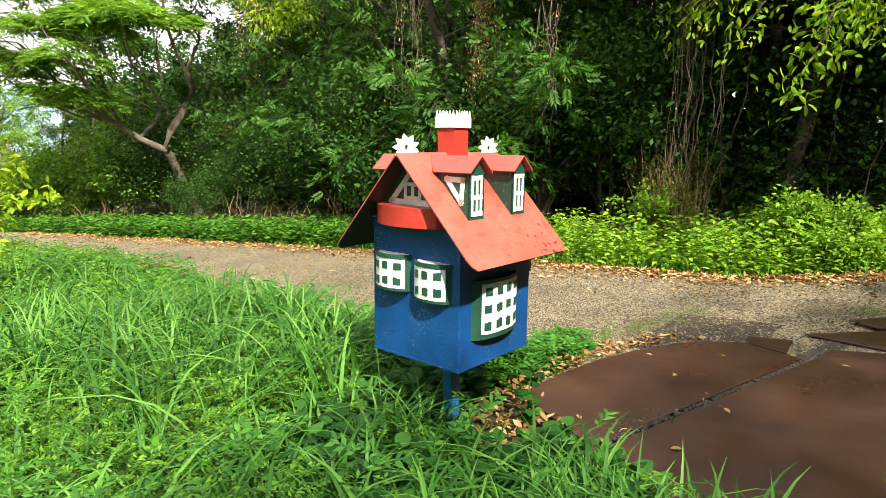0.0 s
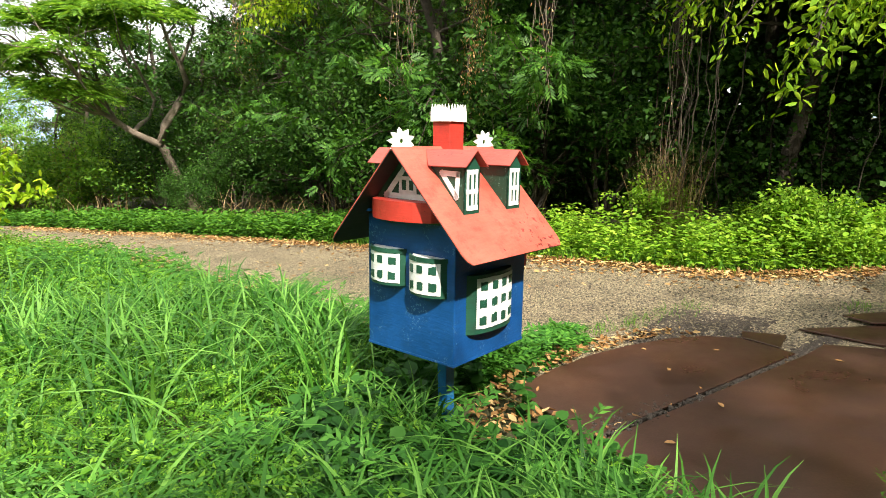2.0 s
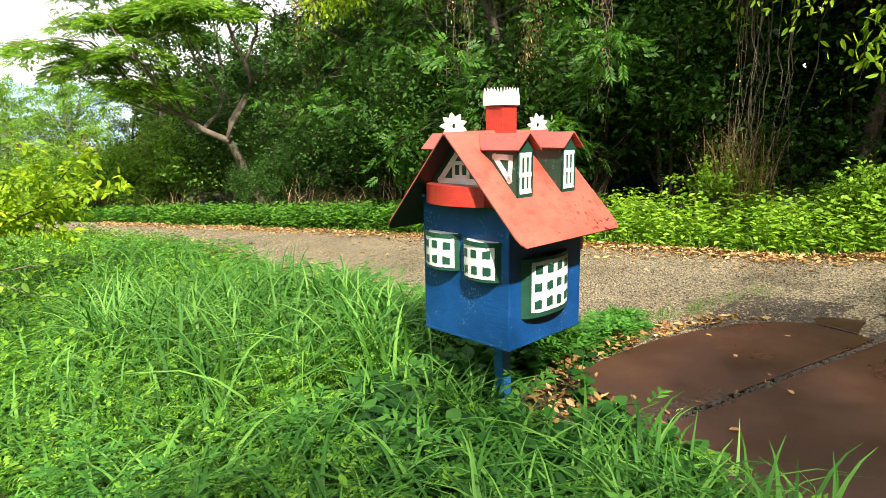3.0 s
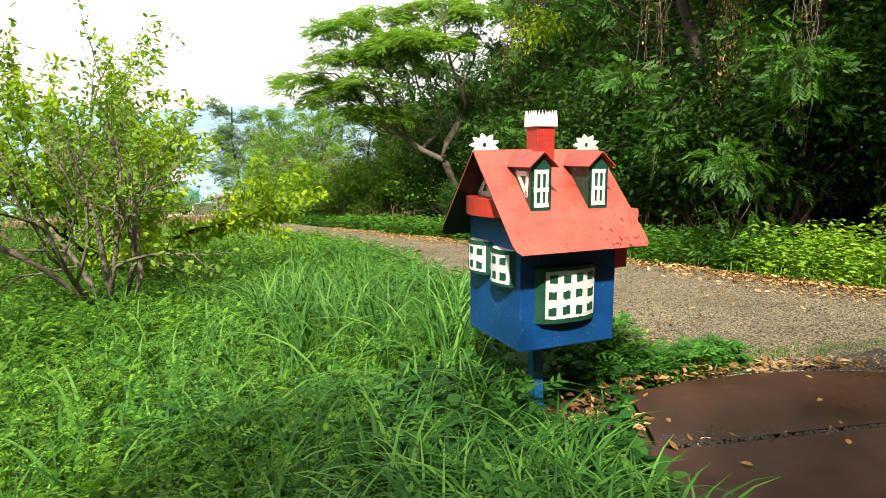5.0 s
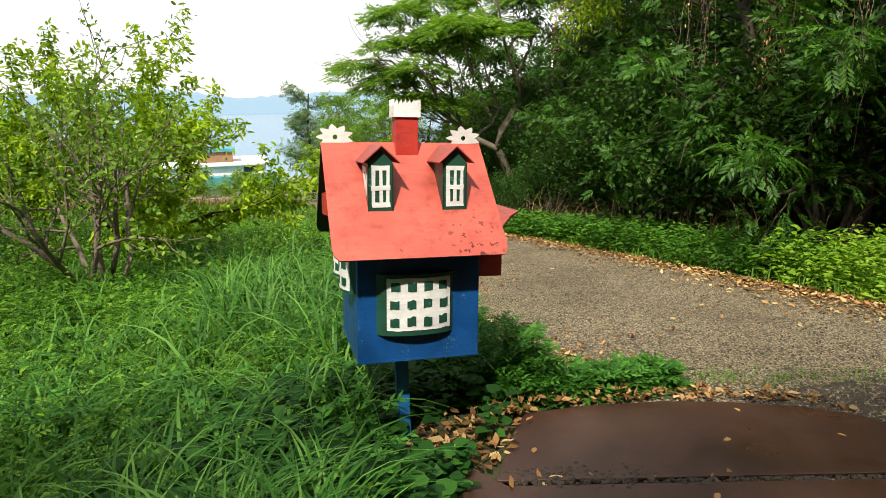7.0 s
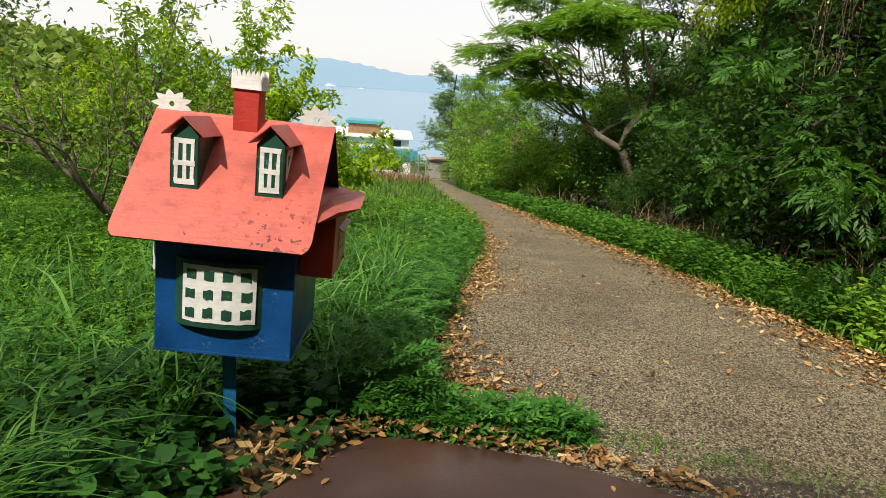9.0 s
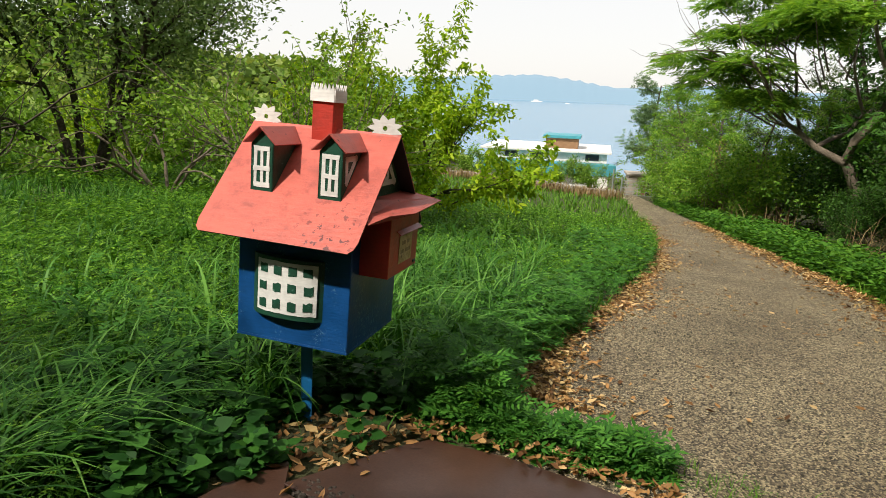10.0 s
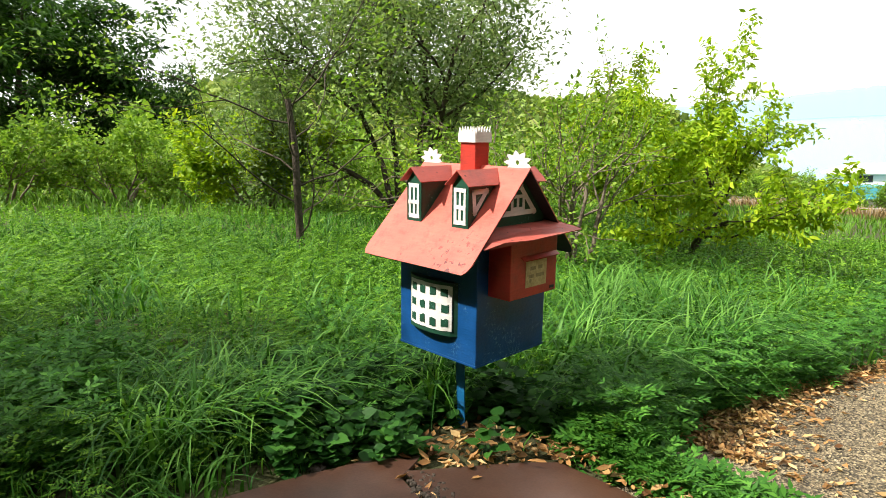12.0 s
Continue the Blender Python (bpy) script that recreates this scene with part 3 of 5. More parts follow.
    slab([(px - 0.028, py - 0.02, 0), (px + 0.028, py - 0.02, 0), (px + 0.052, py - 0.02, -0.62), (px + 0.005, py - 0.02, -0.62)], (0, 1, 0), 0.006, bm)
    slab([(px - 0.028, py - 0.02, 0), (px - 0.028, py + 0.03, 0), (px + 0.005, py + 0.03, -0.62), (px + 0.005, py - 0.02, -0.62)], (1, 0, 0), 0.006, bm)
    part("post", bm, POSTBLUE, house, "blue painted steel post")
    return house


house = build_house()


# ---- steel plates ----
def steel_plate(corners, z, thick):
    bm = slab([(x, y, z + 0.09 - 0.115 * y - 0.03 * x) for x, y in corners], (0, 0, 1), thick)
    bmesh.ops.bevel(bm, geom=[ed for ed in bm.edges], offset=0.002, segments=1, affect="EDGES")
    ob = part("steel_plate", bm, PLATE)
    tagged(ob, "large rusty brown steel plate lying on the ground", "steel plate", "steel plates on the drive")
    return ob


steel_plate([(0.44, -0.385), (2.13, -0.855), (2.29, -0.50), (2.21, -0.29), (2.05, -0.14), (1.8, 0.0), (1.5, 0.12), (1.1, 0.19), (0.80, 0.19), (0.70, 0.06)], 0.034, 0.010)
steel_plate([(0.37, -0.22), (0.465, -0.43), (2.14, -0.905), (2.41, -0.955), (2.48, -1.25), (2.62, -2.9), (0.3, -3.1), (0.15, -1.2), (0.205, -0.75), (0.255, -0.48)], 0.016, 0.024)
steel_plate([(2.31, -0.52), (2.20, -0.76), (2.50, -0.735), (2.45, -0.48)], 0.036, 0.008)
steel_plate([(2.66, -0.77), (2.52, -1.22), (2.68, -2.0), (3.35, -1.9), (2.97, -1.16)], 0.040, 0.012)
steel_plate([(3.12, -0.95), (2.98, -1.14), (3.40, -1.85), (3.75, -1.6)], 0.054, 0.012)


# ---- grasses and weeds ----
def blades(xy, height, width, lean, levels=4):
    n = len(xy)
    base = np.c_[xy, lie(xy[:, 0], xy[:, 1]) - 0.01]
    az = rng.uniform(0, 2 * np.pi, n)
    d = np.c_[np.cos(az), np.sin(az), np.zeros(n)]
    s = np.c_[-np.sin(az), np.cos(az), np.zeros(n)]
    h, w, l = height[:, None], width[:, None], lean[:, None]
    vs = []
    for k in range(levels):
        f = k / (levels - 1)
        c = base + d * (h * l * (0.12 * f + 0.5 * f ** 3)) + np.array([0, 0, 1.0]) * h * (f - 0.30 * l * f ** 4)
        ww = w * (1 - f ** 1.6 * 0.96) * (0.6 + 0.8 * min(1, f * 3))
        vs += [c - s * ww * 0.5, c + s * ww * 0.5]
    v = np.stack(vs, 1)
    q = np.array([(2 * k, 2 * k + 1, 2 * k + 3, 2 * k + 2) for k in range(levels - 1)])
    q = q[None] + (np.arange(n) * 2 * levels)[:, None, None]
    return v.reshape(-1, 3), q.reshape(-1, 4)


def in_field(x, y):
    plates = (y < 0.30) & (x > np.interp(y, [-3.2, -1.2, -0.66, -0.33, 0.0, 0.3], [0.26, 0.13, 0.22, 0.32, 0.62, 0.74])) & (y > -3.2)
    bare = (np.hypot((x - 0.45) / 0.35, (y - 0.05) / 0.28) < 1) & (np.sin(x * 61) * np.sin(y * 47) > -0.55)
    return (x < road_left(y) - 0.02) & ~plates & ~bare & (np.hypot(x + 1.81, y + 1.44) > 0.12)


def scatter_field(n, x0, x1, y0, y1, power=1.0):
    x = rng.uniform(x0, x1, n)
    y = y0 + (y1 - y0) * rng.uniform(0, 1, n) ** power
    k = in_field(x, y)
    return np.c_[x, y][k]


def stuff(name, v, q, mat, label, category):
    ob = np_part(name, np_mesh(name, v, q, mat))
    return tagged(ob, label, category, kind="stuff")


def patchy(xy, scale, seed):
    return np.array([noise.noise(Vector((x * scale, y * scale, seed))) for x, y in xy])


def clumped(n, x0, x1, y0, y1, clump, size):
    c = scatter_field(n, x0, x1, y0, y1)
    xy = np.repeat(c, clump, 0) + rng.normal(0, size, (len(c) * clump, 2))
    return xy[in_field(xy[:, 0], xy[:, 1])]


def in_vines(xy):
    return np.hypot((xy[:, 0] + 0.05) / 0.62, (xy[:, 1] - 0.05) / 0.75) < 1


# fine meadow grass
xy = np.concatenate([scatter_field(26000, -8, 1.8, -3.3, 9, 1.25), scatter_field(8000, -6.5, -2.0, -2.6, 2.0)])
xy = xy[~in_vines(xy) | (rng.uniform(0, 1, len(xy)) < 0.12)]
tall = np.clip(0.7 + patchy(xy, 0.9, 3.0), 0.6, 1)
keep = rng.uniform(0, 1, len(xy)) < tall
xy, tall = xy[keep], tall[keep]
n = len(xy)
stuff("meadow_grass", *blades(xy, rng.uniform(0.08, 0.24, n) * (0.7 + 0.6 * tall), rng.uniform(0.004, 0.009, n) * np.clip(0.55 * np.hypot(xy[:, 0] - 0.5, xy[:, 1] + 2.0), 1.0, 2.4), rng.uniform(0.4, 1.5, n)), GRASS, "lush green meadow grass with fine arching blades", "grass")
xy = np.c_[rng.uniform(-9, 0.15, 19000), rng.uniform(-9, -3.1, 19000)]
n = len(xy)
stuff("shaded_grass", *blades(xy, rng.uniform(0.10, 0.28, n), rng.uniform(0.010, 0.020, n), rng.uniform(0.5, 1.6, n), 3), GRASS, "thick green grass beside the drive", "grass")
# broad tall blades beside the house
xy = np.concatenate([clumped(24, -1.2, -0.3, 0.75, 3.0, 16, 0.07), clumped(56, -0.4, 0.75, 0.85, 3.2, 20, 0.07), clumped(24, -1.2, -0.35, -1.0, 0.5, 18, 0.07), clumped(15, -0.35, 0.05, 0.1, 0.7, 12, 0.05), clumped(9, -2.6, -1.2, -0.9, 1.2, 12, 0.06), clumped(70, -3.0, 0.9, 1.5, 6.0, 24, 0.09), clumped(34, -0.9, 0.05, -1.35, -0.35, 18, 0.06), clumped(26, -0.75, -0.15, -0.95, -0.2, 18, 0.06), clumped(230, -6.5, -0.7, -2.4, 5.0, 14, 0.10)])
n = len(xy)
low = np.where((xy[:, 1] < -0.2) & (xy[:, 1] > -1.5) & (xy[:, 0] > -0.14), 0.42, 1.0)
stuff("tall_grass", *blades(xy, low * rng.uniform(0.30, 0.70, n) * np.where((xy[:, 1] > 0.7) & (xy[:, 0] > -0.8), 1.1, 0.75), rng.uniform(0.009, 0.019, n), rng.uniform(0.6, 2.1, n), 8), GRASS, "tall broad-bladed green grass beside the letterbox", "grass")
# meadow running down to the wall
xy = scatter_field(25000, -30, 2.2, 8, 34, 1.4)
n = len(xy)
stuff("far_meadow_grass", *blades(xy, rng.uniform(0.18, 0.40, n), rng.uniform(0.02, 0.045, n), rng.uniform(0.3, 1.0, n), 3), FIELD, "bright green meadow sloping down to a low wall", "grass")
xy = np.c_[rng.uniform(-30, -8, 13000), rng.uniform(-7, 11, 13000)]
n = len(xy)
stuff("side_meadow_grass", *blades(xy, rng.uniform(0.2, 0.45, n), rng.uniform(0.02, 0.05, n), rng.uniform(0.3, 1.0, n), 3), FIELD, "bright green rough meadow below the shrubs", "grass")


def weeds(xy, h0, h1, leaf, per, template, mat, name, label, category, flat=0.5):
    n = len(xy)
    h = rng.uniform(h0, h1, n)
    base = np.c_[xy, lie(xy[:, 0], xy[:, 1])]
    o = np.repeat(base, per, 0)
    f = np.tile(np.linspace(0.2, 1.0, per), n)
    az = np.repeat(rng.uniform(0, 6.28, n), per) + np.tile(np.arange(per) * 2.4, n) + rng.normal(0, 0.3, n * per)
    o = o + np.c_[np.zeros(n * per), np.zeros(n * per), f * np.repeat(h, per)]
    o[:, :2] += rng.normal(0, 0.02, (n * per, 2))
    d = np.c_[np.cos(az), np.sin(az), rng.uniform(0.1, 0.7, n * per) * (1 - flat) + 0.6 * (f - 0.6)]
    nn = np.c_[rng.normal(0, 0.3, (n * per, 2)), np.ones(n * per)]
    ln = rng.uniform(0.6, 1.3, n * per) * leaf
    v, q = spread(template[0], template[1], o, d, nn, ln)
    return stuff(name, v, q, mat, label, category)


xy = np.concatenate([scatter_field(8800, -5, 1.0, -3.0, 5.5, 1.25), scatter_field(1500, -6.5, -2.0, -2.6, 1.5)])
xy = xy[~in_vines(xy) | (rng.uniform(0, 1, len(xy)) < 0.15)]
xy = xy[(xy[:, 1] > -0.2) | (xy[:, 1] < -1.4) | (xy[:, 0] < -0.05)]
xy = np.concatenate([xy[patchy(xy, 0.8, 9.0) > -0.40], scatter_field(1400, -8.0, -2.4, -2.6, 3.0)])
weeds(xy, 0.09, 0.33, 0.068, 7, VETCH, WEED, "feathery_weeds", "feathery vetch-like green weeds among the grass", "weeds")
xy = np.concatenate([scatter_field(12000, -12, 2.1, 5, 14), scatter_field(2600, -4, 1.0, 2.4, 5)])
weeds(xy, 0.1, 0.34, 0.058, 7, OVAL2, WEED, "meadow_weeds", "leafy bright green weeds in the meadow", "weeds")
xy = scatter_field(4200, -9, -0.6, -3.0, 6.0)
weeds(xy[patchy(xy, 0.6, 5.0) > -0.1], 0.10, 0.30, 0.048, 8, OVAL2, WEED, "broad_weeds", "knee-high green weeds with narrow leaves among the grass", "weeds")
# mugwort along the road edge and by the plates
xy = np.concatenate([scatter_field(760, 0.55, 1.25, 0.40, 3.2), scatter_field(120, 0.6, 1.6, 0.40, 0.75), scatter_field(420, -1.5, -0.3, -2.2, -1.25), scatter_field(150, -1.5, -0.6, -1.3, -0.8), scatter_field(60, -1.6, -0.5, 0.1, 0.9), scatter_field(36, -0.7, 0.1, -0.8, 0.4), scatter_field(500, 0.7, 2.1, 3.2, 9)])
weeds(xy, 0.10, 0.38, 0.095, 8, FERN, MUGWORT, "mugwort", "dense cut-leaved green mugwort along the road edge", "weeds")
k = 420
xy = np.c_[rng.uniform(0.75, 1.75, k), np.zeros(k)]
xy[:, 1] = 0.36 - 0.03 * (xy[:, 0] - 0.75) + rng.normal(0.06, 0.05, k)
weeds(xy[:330], 0.03, 0.13, 0.10, 6, FERN, MUGWORT, "creeping_mugwort", "low green mugwort creeping over the plate edge", "weeds")
# vines with heart-shaped leaves round the post
xy = np.concatenate([scatter_field(560, -0.6, 0.62, -0.78, 0.7), scatter_field(140, -0.9, 0.1, -0.7, 0.2)])
near = np.hypot(xy[:, 0] - 0.15, xy[:, 1] - 0.05) < 0.38
weeds(xy[near], 0.03, 0.17, 0.060, 5, HEART, VINE, "ground_vine", "low dark green vine leaves at the foot of the post", "vine", 0.9)
xy = xy[~near]
weeds(xy, 0.06, 0.27, 0.056, 9, HEART, VINE, "ground_vine", "dark green creeping vine with heart-shaped leaves round the post", "vine", 0.6)
# small tufts on the lane
xy = np.concatenate([rng.normal((cx, cy), (0.11, 0.07), (90, 2)) for cx, cy in ((2.95, 0.03), (2.66, 0.14), (3.52, -1.02), (2.32, 0.22), (1.75, 0.42), (2.05, 0.36))])
n = len(xy)
stuff("lane_tufts", *blades(xy, rng.uniform(0.06, 0.13, n), rng.uniform(0.003, 0.006, n), rng.uniform(0.3, 1.4, n)), FIELD, "small tufts of yellow-green grass on the lane", "grass")


# ---- undergrowth on the forest side ----
def verge(n, y0, y1, w0, w1):
    y = rng.uniform(y0, y1, n)
    x = road_right(y) + rng.uniform(w0, w1, n) ** 1.0
    return np.c_[x, y]


xy = np.concatenate([verge(2500, -2.0, 8.0, 0.0, 1.7), verge(900, -7.0, -2.0, 0.05, 2.2)])
xy[:, 0] += 0.15 * patchy(xy, 1.5, 4.0)
# same weeds twice: sunlit greens near, greens with painted shade beyond
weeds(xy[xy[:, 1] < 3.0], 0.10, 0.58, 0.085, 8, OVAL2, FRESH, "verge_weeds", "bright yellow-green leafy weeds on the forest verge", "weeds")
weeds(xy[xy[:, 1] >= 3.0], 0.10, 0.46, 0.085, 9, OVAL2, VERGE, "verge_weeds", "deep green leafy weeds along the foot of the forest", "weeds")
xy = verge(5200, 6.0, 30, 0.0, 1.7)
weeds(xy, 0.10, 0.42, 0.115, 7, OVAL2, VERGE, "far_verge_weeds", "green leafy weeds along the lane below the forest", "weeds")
xy = verge(3800, -2, 8, -0.05, 1.2)
n = len(xy)
stuff("verge_grass", *blades(xy, rng.uniform(0.10, 0.32, n), rng.uniform(0.006, 0.016, n), rng.uniform(0.4, 1.3, n)), FIELD, "grass tufts at the edge of the lane", "grass")


# ---- trees ----
UPV = np.array([0, 0, 1.0])


class Grow:
    """A branching skeleton: tapered limbs and the sites where leaves sit."""

    def __init__(self, seed):
        self.r = np.random.default_rng(seed)
        self.limbs, self.sites, self.dirs = [], [], []

    def limb(self, p, d, length, radius, depth, kids, spread_, lift, wander=0.18, taper=0.55, bare=0.35, steps=6):
        r = self.r
        pts, rad = [np.array(p, float)], [radius]
        d = unit(np.array(d, float))
        for k in range(steps):
            d = unit(d + r.normal(0, wander, 3) + UPV * lift * 0.3)
            pts.append(pts[-1] + d * length / steps)
            rad.append(radius * (1 - (1 - taper) * (k + 1) / steps))
        if depth == 0:
            rad[-1] = radius * 0.15
        self.limbs.append((np.array(pts), rad))
        if depth <= 1:
            for k in range(1, steps + 1):
                self.sites.append(pts[k])
                self.dirs.append(d)
        if depth > 0:
            for k in range(kids):
                f = bare + (1 - bare) * (k + 1) / kids
                i = min(steps, max(1, int(round(f * steps))))
                side = unit(np.cross(d, r.normal(0, 1, 3)))
                nd = unit(d + side * spread_ * r.uniform(0.7, 1.3))
                self.limb(pts[i], nd, length * r.uniform(0.5, 0.75), rad[i] * 0.62, depth - 1, kids, spread_, lift, wander, taper, 0.3, max(4, steps - 1))
        return pts

    def wood(self, sides=6):
        return join([tube(p, r, sides if r[0] > 0.02 else 4) for p, r in self.limbs])

    def leaves(self, per, jitter, template, size, droop=0.0, flat=0.5, wide=None):
        r = self.r
        s, d = np.repeat(np.array(self.sites), per, 0), np.repeat(np.array(self.dirs), per, 0)
        n = len(s)
        o = s + r.normal(0, jitter, (n, 3))
        dd = unit(d * 0.4 + r.normal(0, 1, (n, 3)) * np.array([1, 1, 1 - flat]) - UPV * droop)
        lean = np.repeat(r.normal(0, 0.45, (len(self.sites), 3)), per, 0)
        nn = UPV + lean + r.normal(0, 0.5 * (1 - flat) + 0.15, (n, 3))
        ln = r.uniform(0.65, 1.3, n) * size
        return spread(template[0], template[1], o, dd, nn, ln, None if wide is None else ln * wide)


def plant(name, label, category, grow, wood_mat, leaf, leaf_mat, group="", woodname="trunk", crownname="crown"):
    th = new(name)
    tagged(th, label, category, group)
    np_part(woodname, np_mesh(woodname, *grow.wood(), wood_mat, True), th)
    np_part(crownname, np_mesh(crownname, *leaf, leaf_mat), th)
    return th


def at_ground(x, y, rz=0, sink=0.05):
    return pose(x, y, float(lie(x, y)) - sink, 0, 0, rz)


# feathery flat-topped tree with the pale S-shaped limb
g = Grow(11)
trunk = [(1.1, 0.5, 0.0), (0.55, 0.25, 0.95), (0.05, 0.0, 1.9), (-0.1, -0.05, 2.15)]
g.limbs.append((np.array(trunk), [0.16, 0.135, 0.12, 0.11]))
s_limb = [(-0.1, -0.05, 2.1), (-0.05, -0.3, 2.65), (0.22, -0.65, 3.25), (0.34, -0.95, 3.8), (0.13, -1.05, 4.25)]
g.limbs.append((np.array(s_limb), [0.12, 0.11, 0.10, 0.085, 0.07]))
left_limb = [(-0.1, -0.05, 2.1), (-0.8, 0.0, 2.45), (-1.15, 0.1, 2.75), (-1.5, 0.2, 3.0)]
g.limbs.append((np.array(left_limb), [0.11, 0.09, 0.08, 0.065]))
g.limbs.append((np.array([(-0.8, 0.0, 2.45), (-0.4, 0.4, 2.65), (0.1, 0.9, 2.8), (0.5, 1.3, 3.3)]), [0.06, 0.06, 0.05, 0.04]))
for p, d, l in (((0.13, -1.05, 4.25), (0.7, -0.2, 1.0), 1.9), ((0.13, -1.05, 4.25), (-0.8, 0.2, 0.9), 2.4), ((-1.5, 0.2, 3.0), (-0.5, -0.5, 1.0), 2.2),
                ((-1.15, 0.1, 2.75), (-0.3, 0.8, 1.1), 2.2), ((0.5, 1.3, 3.3), (0.2, 0.8, 1.0), 2.0), ((-1.5, 0.2, 3.0), (-0.8, 0.3, 0.8), 2.6)):
    g.limb(p, d, l, 0.05, 2, 3, 0.8, 0.1, 0.15)
g.sites, g.dirs = [], []
# flat foliage pads, one above another, each on a thin bough
pads = ((-3.9, 2.1, 4.5, 1.0), (-2.7, 1.1, 4.2, 1.0), (-1.9, 0.5, 5.2, 1.1), (-1.2, -0.2, 5.6, 1.1), (-2.1, 0.4, 3.4, 0.9), (-3.5, 0.8, 5.9, 0.5),
        (-0.5, -1.0, 5.4, 1.0), (-3.0, 0.7, 5.1, 0.9), (-2.6, -0.5, 4.4, 0.7), (-2.4, 0.6, 3.5, 0.9), (-1.6, -1.4, 5.4, 0.8), (-3.1, 1.8, 4.0, 0.9),
        (0.6, -1.2, 6.2, 1.0), (-2.7, 0.9, 6.0, 0.9), (-1.6, 1.4, 6.4, 1.1), (0.2, 0.5, 6.6, 1.2), (-0.9, 1.8, 5.2, 1.0))
po, pd, pn = [], [], []
for x, y, z, rad in pads:
    root = np.array([x * 0.45 - 0.3, y * 0.45, max(2.9, z - 1.3)])
    tip = np.array([x, y, z])
    mid = (root + tip) / 2 + np.array([0, 0, -0.15])
    g.limbs.append((np.array([root, mid, tip]), [0.028, 0.02, 0.008]))
    k = int(330 * rad * rad)
    a = g.r.uniform(0, 6.28, k)
    rr = rad * np.sqrt(g.r.uniform(0, 1, k)) * (1 + 0.25 * np.sin(3 * a + x))
    po.append(tip + np.c_[rr * np.cos(a), rr * np.sin(a), 0.30 * (1 - (rr / rad) ** 2) + g.r.normal(0, 0.09, k)])
    pd.append(np.c_[np.cos(a), np.sin(a), -0.10 * rr / rad + g.r.normal(0, 0.12, k)] + g.r.normal(0, 0.45, (k, 3)) * np.array([1, 1, 0.2]))
    pn.append(UPV + g.r.normal(0, 0.3, (k, 3)))
po, pd, pn = np.concatenate(po), np.concatenate(pd), np.concatenate(pn)
t = plant("feathery_tree", "wide feathery-leaved tree with a pale forked trunk at the forest edge", "tree", g, BARK, spread(*PINNATE, po, pd, pn, g.r.uniform(0.24, 0.42, len(po)), g.r.uniform(0.3, 0.42, len(po))), ALBIZIA)
t.matrix_basis = at_ground(6.7, 16.0)


def tufts(r, centres, radius, per, template, size, wide, droop=0.35):
    """Leaves gathered in rounded tufts that catch the light on top and leave dark gaps between."""
    n = len(centres)
    rad = np.repeat(radius * r.uniform(0.6, 1.35, n), per)[:, None]
    u = unit(r.normal(0, 1, (n * per, 3)) + UPV * 0.45)
    o = np.repeat(centres, per, 0) + u * rad * r.uniform(0.55, 1.0, (n * per, 1)) * np.array([1, 1, 0.6])
    d = unit(u * np.array([1, 1, 0.35]) + r.normal(0, 0.45, u.shape) - UPV * droop)
    nn = u + UPV * 0.7 + r.normal(0, 0.3, u.shape)
    ln = r.uniform(0.65, 1.3, n * per) * size
    return spread(template[0], template[1], o, d, nn, ln, ln * wide)


def forest_tree(seed, h, low, per, mat, size, bark=DARKBARK, width=1.0, limbs=20, template=DIAMOND, wide=0.42, radius=0.34):
    g = Grow(seed)
    r = g.r
    pts = g.limb((0, 0, 0), (r.normal(0, 0.1), r.normal(0, 0.1), 1), h * 0.8, 0.13, 0, 0, 0, 0.3, 0.10, 0.5, steps=8)
    g.sites, g.dirs = [], []
    for k in range(limbs):
        f = low + (1 - low) * (k / (limbs - 1))
        p = pts[min(8, int(round(f * 8)))]
        a = k * 2.4 + r.uniform(0, 0.5)
        reach = width * (1.1 + 1.3 * math.sin(math.pi * min(1, 0.25 + 0.75 * f))) * r.uniform(0.75, 1.15)
        g.limb(p, (math.cos(a), math.sin(a), 0.25), reach, 0.03, 1, 3, 0.9, 0.05, 0.2, steps=4)
    s = np.array(g.sites)
    s = s[r.uniform(0, 1, len(s)) < 0.5]
    return plant("forest_tree", "tall leafy dark green forest tree hung with creepers", "tree", g, bark, tufts(r, s, radius, per, template, size, wide), mat, "trees of the forest edge")


kinds = [forest_tree(21, 7.5, 0.06, 60, FOREST, 0.13), forest_tree(22, 8.5, 0.10, 80, FOREST2, 0.085, wide=0.5, radius=0.30), forest_tree(23, 8.6, 0.42, 60, FOREST, 0.15, width=1.2, limbs=24),
         forest_tree(24, 8.6, 0.04, 26, SPRAY, 0.25, template=PINNATE, wide=0.85, radius=0.36), forest_tree(25, 9.0, 0.05, 40, FOREST, 0.20), forest_tree(27, 8.5, 0.05, 70, ALBIZIA, 0.15, BARK, width=1.1)]
kinds[3]["label"] = "broad forest tree with long bright green compound leaves"
kinds[5]["label"] = "light green roadside tree in full leaf"
